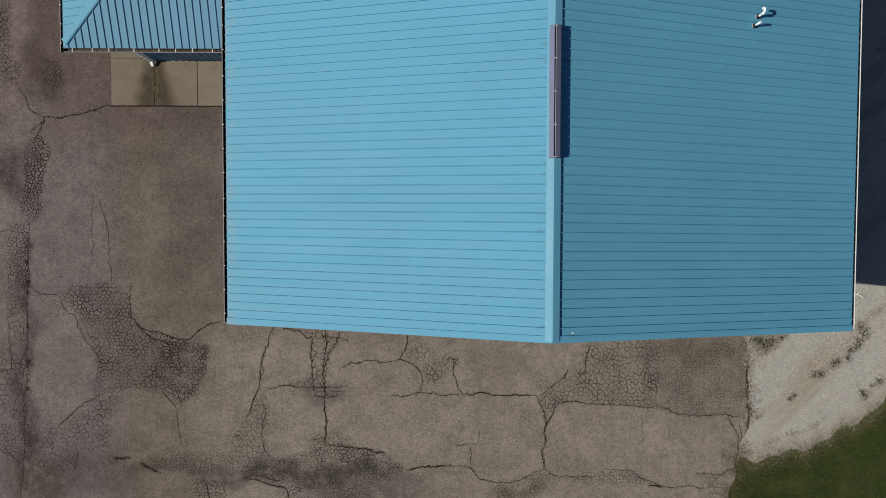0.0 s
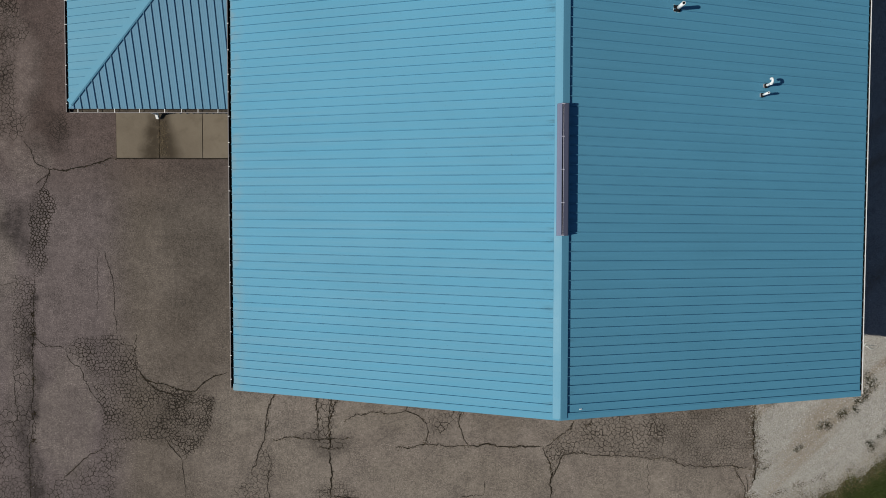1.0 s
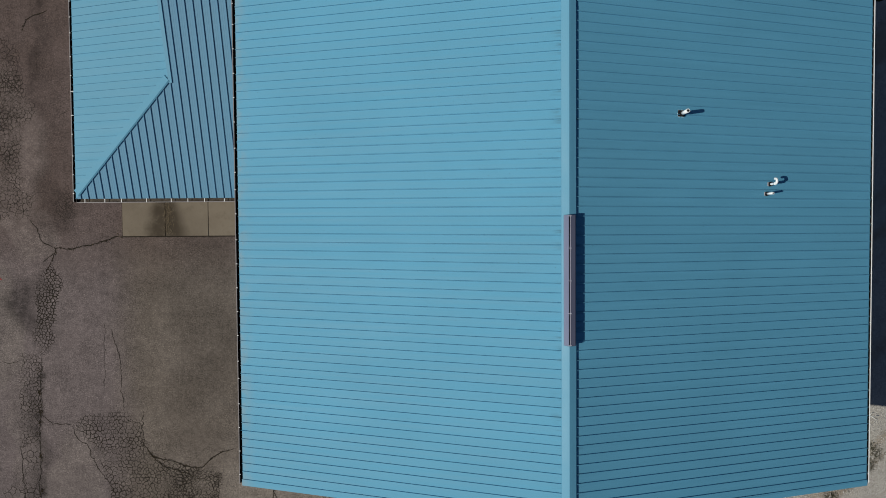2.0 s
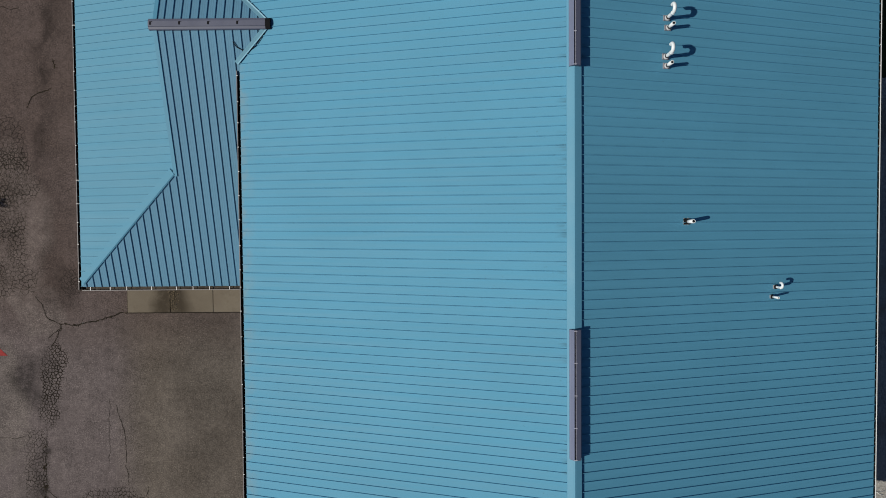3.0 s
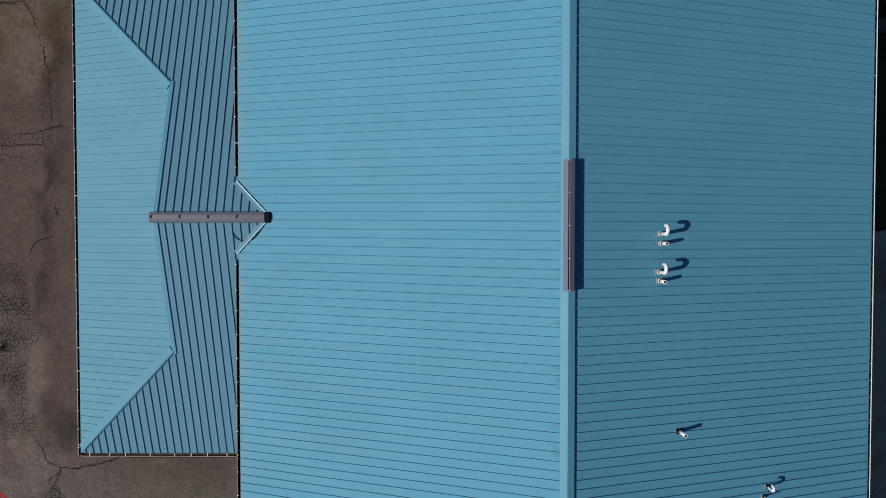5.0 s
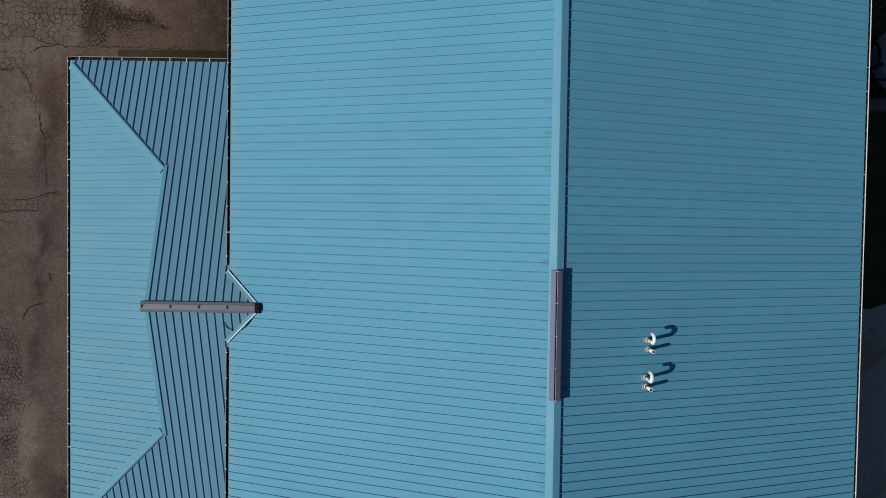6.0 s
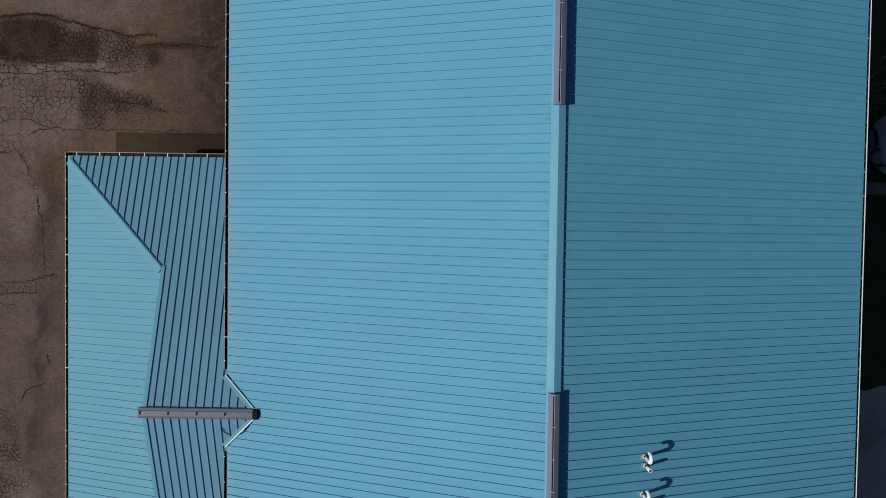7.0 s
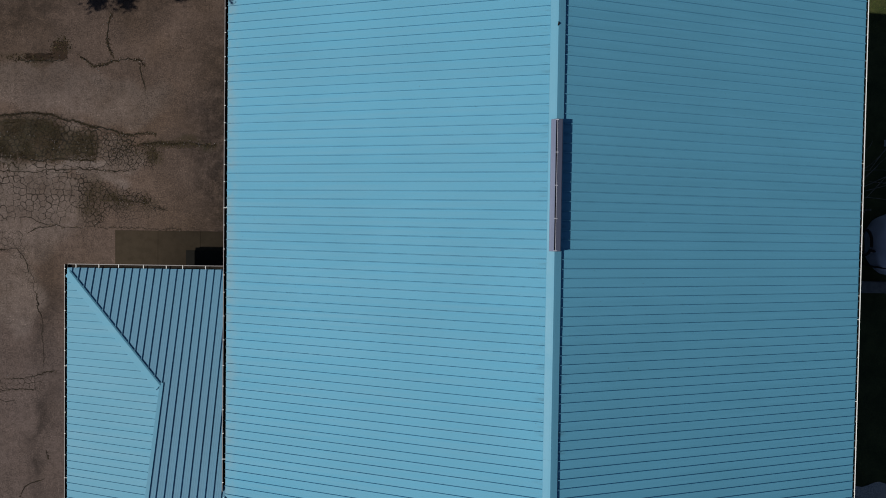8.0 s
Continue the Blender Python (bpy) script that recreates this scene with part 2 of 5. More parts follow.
def concrete_material():
    n = Nodes("walk_concrete")
    broad, mid, grain = n.noise(0.8, 4.0), n.noise(3.0, 5.0, 0.65), n.noise(70.0, 2.0)
    each = n.add("ShaderNodeObjectInfo").outputs["Random"]
    base = n.mix(n.ramp(broad, 0.3, 0.7), (0.150, 0.122, 0.096), (0.195, 0.163, 0.130))
    base = n.mix(n.ramp(each, 0.0, 1.0, 0.0, 0.3), base, (0.16, 0.14, 0.11))
    base = n.mix(n.ramp(mid, 0.5, 0.75, 0.0, 0.4), base, (0.10, 0.08, 0.06))
    # damp track where the downspout empties
    xyz = n.add("ShaderNodeSeparateXYZ")
    n.put(xyz.inputs[0], n.warped(1.5, 0.25))
    away = n.math("ABSOLUTE", n.math("ADD", xyz.outputs[0], 12.50))
    south = n.ramp(xyz.outputs[1], 9.0, 8.2)
    spread = n.ramp(xyz.outputs[1], 8.5, 6.9, 0.55, 1.0)
    damp = n.math("MULTIPLY", n.ramp(n.math("DIVIDE", away, spread), 1.0, 0.35), south)
    damp = n.math("MULTIPLY", damp, n.ramp(mid, 0.25, 0.55, 0.6, 1.0))
    base = n.mix(n.math("MULTIPLY", damp, 0.84), base, (0.036, 0.027, 0.019))
    # the north walk has a darker brown base, darkest towards its east end
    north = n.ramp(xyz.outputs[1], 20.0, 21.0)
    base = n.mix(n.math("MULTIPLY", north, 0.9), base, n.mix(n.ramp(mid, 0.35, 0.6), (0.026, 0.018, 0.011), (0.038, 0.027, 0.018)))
    eastward = n.math("MULTIPLY", n.math("MULTIPLY", north, n.ramp(xyz.outputs[0], -13.3, -11.2)), n.ramp(broad, 0.25, 0.6, 0.6, 1.0))
    base = n.mix(n.math("MULTIPLY", eastward, 0.75), base, (0.012, 0.009, 0.006))
    n.bump(n.math("ADD", grain, mid), 0.2, 0.01)
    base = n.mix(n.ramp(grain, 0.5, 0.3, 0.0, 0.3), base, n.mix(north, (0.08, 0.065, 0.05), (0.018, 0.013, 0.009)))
    return n.done(base, 0.9, 0.0, 0.12)


M_ASPHALT, M_CONCRETE = asphalt_material(), concrete_material()


# ---- building blocks ----
def part(name, bm, material, parent=None, label=""):
    """Links a bmesh as one mesh object under a thing or a part."""
    data = bpy.data.meshes.new(name)
    bm.normal_update()
    bm.to_mesh(data)
    bm.free()
    data.materials.append(material)
    ob = new(name, data)
    if parent:
        ob.parent = parent
    return tagged(ob, label)


def empty(name, label, category, group="", kind=""):
    return tagged(new(name), label, category, group, kind)


def add_box(bm, x0, y0, z0, x1, y1, z1):
    v = [bm.verts.new((x, y, z)) for x in (x0, x1) for y in (y0, y1) for z in (z0, z1)]
    for f in ((0, 1, 3, 2), (4, 6, 7, 5), (0, 4, 5, 1), (2, 3, 7, 6), (0, 2, 6, 4), (1, 5, 7, 3)):
        bm.faces.new([v[i] for i in f])


def box(x0, y0, z0, x1, y1, z1, bevel=0.0):
    bm = bmesh.new()
    add_box(bm, x0, y0, z0, x1, y1, z1)
    if bevel:
        bmesh.ops.bevel(bm, geom=bm.edges[:], offset=bevel, segments=1, affect="EDGES")
    return bm


def extruded(profile, origin, across, up, along, length, closed=True):
    """A profile of (a, b) pairs in the plane of across and up, drawn out by length along the third way."""
    bm = bmesh.new()
    o, a, u, d = Vector(origin), Vector(across), Vector(up), Vector(along)
    ends = [[bm.verts.new(o + a * p + u * q + d * s) for p, q in profile] for s in (0, length)]
    n = len(profile)
    for i in range(n if closed else n - 1):
        bm.faces.new((ends[0][i], ends[0][(i + 1) % n], ends[1][(i + 1) % n], ends[1][i]))
    if closed:
        bm.faces.new(ends[0][::-1]), bm.faces.new(ends[1])
    bmesh.ops.recalc_face_normals(bm, faces=bm.faces[:])
    return bm


def tube(points, radius, sides=10, caps=True):
    """A round tube along points, its radius fixed or one for each point."""
    bm = bmesh.new()
    pts = [Vector(p) for p in points]
    radii = radius if isinstance(radius, (list, tuple)) else [radius] * len(pts)
    rings, ref = [], None
    for i, p in enumerate(pts):
        d = (pts[min(i + 1, len(pts) - 1)] - pts[max(i - 1, 0)]).normalized()
        if ref is None:
            ref = d.orthogonal().normalized()
        ref = (ref - d * ref.dot(d)).normalized()
        side = d.cross(ref)
        rings.append([bm.verts.new(p + (ref * math.cos(k) + side * math.sin(k)) * radii[i])
                      for k in (2 * math.pi * j / sides for j in range(sides))])
    for r, q in zip(rings, rings[1:]):
        for j in range(sides):
            bm.faces.new((r[j], r[(j + 1) % sides], q[(j + 1) % sides], q[j]))
    if caps:
        bm.faces.new(rings[0][::-1]), bm.faces.new(rings[-1])
    bmesh.ops.recalc_face_normals(bm, faces=bm.faces[:])
    for f in bm.faces:
        f.smooth = len(f.verts) == 4
    return bm


# ---- sizes of the buildings ----
PITCH = 0.31
HALF, RIDGE, LENGTH = 8.545, 7.636, 30.48       # main roof: half width to the west, height of the ridge, length
HALF_E = 8.85                                   # half width to the east
EAVE = RIDGE - PITCH * HALF
EAVE_E = RIDGE - PITCH * HALF_E
RIB = 0.2274
WX, WS, WN, WE = -14.06, 8.05, 22.40, 3.05      # wing roof: west, south and north edges, height of the eave
WR = (WS + WN) / 2
WTOP = WE + PITCH * (WR - WS)
GABLET = -10.75                                  # the small gable above the wing's west slope
WALL_W, WING_W = -8.2, -12.6


def rib_profile(width, first=0.0, side=0.005, high=0.034, bead=0.0006, top=0.0045):
    """Ribbed steel sheet: narrow ribs 9 inches apart, two low beads between them."""
    out = []
    count = int(round(width / RIB))
    for k in range(count):
        c = first + RIB * k
        out += [(c - top - side, 0), (c - top, high), (c + top, high), (c + top + side, 0)]
        for b in (0.086, 0.143):
            out += [(c + b - 0.010, 0), (c + b, bead), (c + b + 0.010, 0)]
    out.append((first + RIB * count - top - side, 0))
    return out


def slope_sheet(origin, across, down, ribs, length, lift=0.012, **rib):
    """A ribbed sheet that runs down a slope from its upper edge."""
    across, down = Vector(across).normalized(), Vector(down).normalized()
    up = across.cross(down)
    up = up if up.z > 0 else -up
    return extruded(rib_profile(ribs * RIB, **rib), Vector(origin) + up * lift, across, up, down, length, closed=False)


def cut(bm, point, normal):
    """Takes away what lies on the side of the plane to which the normal points."""
    bmesh.ops.bisect_plane(bm, geom=bm.verts[:] + bm.edges[:] + bm.faces[:], plane_co=point, plane_no=normal, clear_outer=True)
    return bm


def gutter(parent, start, along, out, length, gaps, label, white=False, full=False):
    """A box gutter hung at an eave: trough, rim, the sludge in it and the straps that hold it."""
    along, out, up = Vector(along), Vector(out), Vector((0, 0, 1))
    w, h, t = 0.085 if white else 0.115 if full else 0.10, 0.11, 0.005
    rim_w = 0.021 if white else 0.020
    trough = [(0, 0), (0, -h), (w - 0.02, -h), (w, -0.04), (w, -0.006), (w - t, -0.006), (w - t, -0.04), (w - 0.024, -h + t), (t, -h + t), (t, 0)]
    body = part("gutter", extruded(trough, start, out, up, along, length), M_TROUGH if white else M_GREYED, parent, label)
    rim = [(w + 0.004, -0.012), (w + 0.004, 0.002), (w - rim_w + 0.004, 0.002), (w - rim_w + 0.004, -0.004), (w, -0.005), (w, -0.012)]
    part("rim", extruded(rim, start, out, up, along, length), M_WHITE if white else M_STRAP, body, "white folded rim" if white else "grey folded rim")
    sludge = [(t, -h + t), (w - 0.024, -h + t), (w - 0.018, -0.082), (t, -0.090)]
    part("gutter_sludge", extruded(sludge, start, out, up, along, length), M_RUBBER if white else M_SILT if full and out.y < 0 else M_SLUDGE, body, "wet leaf sludge in the trough")
    s, k = 0.25, 0
    while s < length - 0.1:
        o = Vector(start) + along * s
        inner = -0.02 if full or random.random() < 0.06 else w - 0.042
        bm = extruded([(inner, 0.011), (inner, 0.003), (w - 0.004, 0.003), (w - 0.004, 0.011)], o, out, up, along, 0.016)
        part("bracket", bm, M_WHITE, body, "white gutter strap" if k == 0 else "")
        s += gaps * random.choice((0.72, 0.86, 1.0, 1.0, 1.08))
        k += 1
    return body


# ---- the ground ----
ground = tagged(part("ground", box(-2500, -2500, -0.6, 2500, 2500, -0.035), M_GRASS_GROUND),
                "mown grass ground reaching to the horizon", "ground", kind="structure")

SOUTH_DARK = [(-17.29, -0.52, 0.28, 2.4, 0.6), (-17.4, -4.4, 0.34, 2.6, 0.8), (-7.05, -6.16, 3.8, 0.40, 0.95), (-4.9, -6.75, 1.9, 0.6, 0.7), (-17.2, 2.17, 0.13, 0.15, 1), (-17.2, 0.7, 0.13, 0.13, 1), (-17.25, 0.3, 0.12, 0.14, 1),
              (-17.3, -0.05, 0.13, 0.12, 1), (-17.2, -2.15, 0.13, 0.13, 1), (6.22, -2.48, 1.8, 1.4, 0.2),
              (-6.74, -3.11, 0.9, 0.4, 0.6), (-17.38, -5.36, 0.4, 1.8, 0.5), (-15.8, -6.2, 2.6, 0.8, 0.5)]
WEST_DARK = [(-17.62, 4.42, 0.5, 0.85, 0.95), (-17.0, 4.9, 0.35, 0.8, 0.3), (-16.3, 8.0, 0.5, 0.7, 0.5), (-11.36, 4.67, 1.2, 4.4, 0.35), (-16.9, 12.23, 0.28, 6.6, 0.35),
             (-16.37, 14.2, 0.36, 6.6, 0.12), (-16.53, 19.73, 0.4, 3.6, 0.5), (-16.63, 20.7, 0.26, 1.2, 0.7), (-16.8, 17.1, 0.19, 0.9, 0.85), (-16.85, 15.5, 0.22, 0.5, 0.8), (-17.06, 13.0, 0.24, 1.3, 0.65), (-16.45, 17.4, 0.45, 0.5, 0.3)]
NORTH_DARK = [(-16, 29.89, 0.36, 0.28, 1), (-11.24, 25.73, 1.2, 3.2, 0.45), (-12.24, 28.67, 1.6, 1.2, 0.3), (-15.5, 29.1, 3.6, 0.9, 0.4),
              (-18, 31.6, 2.6, 1.4, 0.8), (-14.2, 32.2, 3, 1.6, 0.7), (-16.4, 29.75, 0.5, 0.26, 1), (-9.8, 26.5, 1.8, 4.6, 1), (-17.5, 30.4, 2.6, 0.7, 0.5)]
MOSS = [(-13.62, 26.44, 1, 0.32, 0.25), (-12.83, 26.2, 0.28, 0.28, 0.7),
        (-18.18, 26.12, 0.8, 0.4, 0.8), (-15.05, 24.45, 0.42, 0.8, 0.6), (-14.2, 24.68, 0.7, 0.3, 0.4), (-13.15, 24.55, 0.3, 0.2, 0.5), (-16.0, 29.95, 0.34, 0.26, 0.55), (-17.3, 29.55, 0.9, 0.1, 0.5), (-11.64, 26.57, 1.2, 0.12, 0.7), (-13.48, -5.76, 1.2, 0.24, 0.4),
        (-16.7, -6.37, 1, 0.8, 0.5), (6.61, -1.67, 1.6, 0.32, 0.3), (-0.62, -2.09, 1.2, 0.6, 0.25), (0.42, -6.76, 1, 0.24, 0.5)]
PALE = [(-16.02, -2.12, 1.1, 2.2, 0.8), (-17.44, 7.21, 0.9, 0.8, 0.8), (-17.79, -0.52, 0.5, 2.4, 0.5), (-5.23, -2.3, 1.6, 0.5, 0.5),
        (-2.21, -4.52, 3.4, 0.8, 0.5), (4.84, -4.92, 2.6, 1, 0.5), (-7.84, -4.12, 1, 1, 0.4), (-9.83, -1.7, 0.9, 1.2, 0.5),
        (-17.52, 6.88, 0.8, 0.7, 0.9), (-18.5, 3.48, 0.7, 2, 1), (-16.99, 28.6, 1.8, 0.8, 0.5), (-14.22, 28.05, 1.8, 0.8, 0.5),
        (-16.99, 24.86, 1.4, 0.6, 0.7), (-17.62, 21.29, 0.8, 1.4, 0.6), (-17.2, 24.2, 1.8, 1.5, 0.6), (-18.2, 9.8, 1.3, 2.6, 0.8),
        (-16.6, 25.76, 2.4, 0.24, 0.9), (-14.7, 25.45, 0.9, 0.3, 0.7), (-13.9, 26.25, 0.8, 0.5, 0.5), (-15.6, 27.05, 0.5, 0.25, 0.5)]


def east_edge(y):
    """Where the asphalt breaks off against the gravel."""
    return 8.28 + 0.10 * math.sin(1.3 * y) + 0.07 * math.sin(3.1 * y + 1) + 0.05 * math.sin(7.7 * y) - 0.2 * max(0.0, -4.6 - y)


def build_asphalt():
    xs = np.concatenate([np.arange(-46, -20, 2.0), np.arange(-20, 8.5, 0.12)])
    ys = np.concatenate([np.arange(-40, -9, 2.0), np.arange(-9, 34, 0.12), np.arange(34.5, 62, 2.5)])
    X, Y = np.meshgrid(xs, ys)
    E = np.array([east_edge(y) for y in ys])[:, None]
    X = np.where(X > 6.0, 6.0 + (X - 6.0) * (E - 6.0) / (xs[-1] - 6.0), X)
    co = np.stack([X, Y, np.zeros_like(X)], -1).reshape(-1, 3)
    nx, ny = len(xs), len(ys)
    idx = np.arange(nx * ny).reshape(ny, nx)
    quads = np.stack([idx[:-1, :-1], idx[:-1, 1:], idx[1:, 1:], idx[1:, :-1]], -1).reshape(-1, 4)
    rim = np.concatenate([idx[0, :], idx[1:, -1], idx[-1, -2::-1], idx[-2:0:-1, 0]])
    low = co[rim].copy()
    low[:, 2] = -0.06
    low[:, :2] += (low[:, :2] - np.array([[-8.0, 10.0]])) * 0.002
    k = np.arange(len(rim))
    skirt = np.stack([rim, nx * ny + k, nx * ny + (k + 1) % len(rim), rim[(k + 1) % len(rim)]], -1)
    data = bpy.data.meshes.new("pavement")
    data.from_pydata(np.concatenate([co, low]).tolist(), [], np.concatenate([quads, skirt]).tolist())
    data.materials.append(M_ASPHALT)
    return tagged(new("pavement", data), "old brown-grey asphalt lot with cracks, stains and moss", "pavement", kind="structure")


pavement = build_asphalt()
CRAZED = []
MOSS_BED = ((-19.4, 27.3), (-18.25, 27.38), (-17.46, 27.54), (-16.82, 27.60), (-16.1, 27.25), (-15.52, 26.97), (-14.88, 26.9), (-14.74, 26.55), (-14.81, 26.08), (-15.38, 25.99), (-16.1, 26.05), (-16.96, 26.0), (-17.53, 26.1), (-19.4, 26.0))


def depth(x, y, outline):
    """How far points lie inside a closed outline; below nothing outside it."""
    x, y = np.asarray(x, float), np.asarray(y, float)
    near, odd = np.full(x.shape, 1e9), np.zeros(x.shape, bool)
    for (ax, ay), (bx, by) in zip(outline, (*outline[1:], outline[0])):
        dx, dy = bx - ax, by - ay
        f = np.clip(((x - ax) * dx + (y - ay) * dy) / (dx * dx + dy * dy + 1e-9), 0, 1)
        near = np.minimum(near, np.hypot(x - ax - f * dx, y - ay - f * dy))
        odd ^= ((ay > y) != (by > y)) & (x < dx * (y - ay) / (dy if dy else 1e-9) + ax)
    return np.where(odd, near, -near)


def voronoi_edges(sites, reach):
    """The borders between neighbouring cells of scattered sites: both sites and both ends of each border."""
    cells = {}
    for i, (x, y) in enumerate(sites):
        cells.setdefault((int(x // reach), int(y // reach)), []).append(i)
    for i, (x, y) in enumerate(sites):
        cx, cy = int(x // reach), int(y // reach)
        around = [j for u in (-2, -1, 0, 1, 2) for v in (-2, -1, 0, 1, 2) for j in cells.get((cx + u, cy + v), ()) if j != i]
        around.sort(key=lambda j: (sites[j][0] - x) ** 2 + (sites[j][1] - y) ** 2)
        ring = [(2 * reach, 2 * reach, None), (-2 * reach, 2 * reach, None), (-2 * reach, -2 * reach, None), (2 * reach, -2 * reach, None)]
        for j in around[:16]:
            qx, qy = sites[j][0] - x, sites[j][1] - y
            half = (qx * qx + qy * qy) / 2
            if half > math.sqrt(2 * half) * max(math.hypot(p[0], p[1]) for p in ring):
                break
            cut_ring = []
            for (ax, ay, tag), (bx, by, _) in zip(ring, ring[1:] + ring[:1]):
                da, db = ax * qx + ay * qy - half, bx * qx + by * qy - half
                if da <= 0:
                    cut_ring.append((ax, ay, tag))
                if (da <= 0) != (db <= 0):
                    f = da / (da - db)
                    cut_ring.append((ax + f * (bx - ax), ay + f * (by - ay), j if da <= 0 else tag))
            ring = cut_ring
        for (ax, ay, tag), (bx, by, _) in zip(ring, ring[1:] + ring[:1]):
            if tag is not None and tag > i:
                yield i, tag, Vector((x + ax, y + ay, 0)), Vector((x + bx, y + by, 0))


def craze(size, width, keep, outline, square=False):
    """Alligator cracking inside an outline: cells of about that size, bolder cracks round clusters of them.
    square: plates in rough rows and columns."""
    stagger, jitter, bolder = (0.1, 0.37, 1.3) if square else (0.5, 0.42, 1.4)
    CRAZED.append(outline)
    rng = random.Random(100 + len(CRAZED))
    xs, ys = [p[0] for p in outline], [p[1] for p in outline]
    sites = []
    for r in range(int((max(ys) - min(ys)) / (0.9 * size)) + 4):
        for c in range(int((max(xs) - min(xs)) / size) + 4):
            sites.append((min(xs) + (c - 1.5 + stagger * (r % 2) + rng.uniform(-jitter, jitter)) * size, min(ys) + (0.9 * (r - 1.5) + rng.uniform(-jitter, jitter)) * size))
    deep = depth([p[0] for p in sites], [p[1] for p in sites], outline)
    sites = [p for p, d in zip(sites, deep) if d > -1.6 * size]
    cluster = []
    for x, y in sites:
        w = noise.noise(Vector((x, y, 2)) / (1.5 * size)) * size
        cluster.append((int((x + w) // (2.3 * size)), int((y - w) // (2.0 * size))))
    found = list(voronoi_edges(sites, size))
    mids = depth([(a.x + b.x) / 2 for _, _, a, b in found], [(a.y + b.y) / 2 for _, _, a, b in found], outline)
    verts, faces = [], []
    for (i, j, a, b), d in zip(found, mids):
        m = (a + b) / 2
        if d + 0.9 * size * noise.noise(m * 2.1) < 0:
            continue
        bold = cluster[i] != cluster[j]
        if not bold and rng.random() > keep:
            continue
        wide = width * (bolder if bold else 1.0) * (0.8 + 0.8 * noise.noise(m * 1.6)) * min(1.0, max(0.4, 0.5 + 0.6 * d / size))
        side = (b - a).cross(Vector((0, 0, 1)))
        steps = 3 if (b - a).length > 0.35 * size else 1
        z = rng.uniform(0.0025, 0.0045)
        base = len(verts)
        for k in range(steps + 1):
            p = a.lerp(b, k / steps) + (side * rng.uniform(-0.16, 0.16) if 0 < k < steps else Vector())
            n = side.normalized() * (0.5 * wide * rng.uniform(0.55, 1.35))
            verts += [(p.x + n.x, p.y + n.y, z), (p.x - n.x, p.y - n.y, z)]
        faces += [(base + 2 * k, base + 2 * k + 1, base + 2 * k + 3, base + 2 * k + 2) for k in range(steps)]
    data = bpy.data.meshes.new("crack_web")
    data.from_pydata(verts, [], faces)
    data.materials.append(M_CRACK)
    web = tagged(new("crack_web", data), "network of fine cracks between plates of asphalt", kind="stuff")
    web.parent = pavement


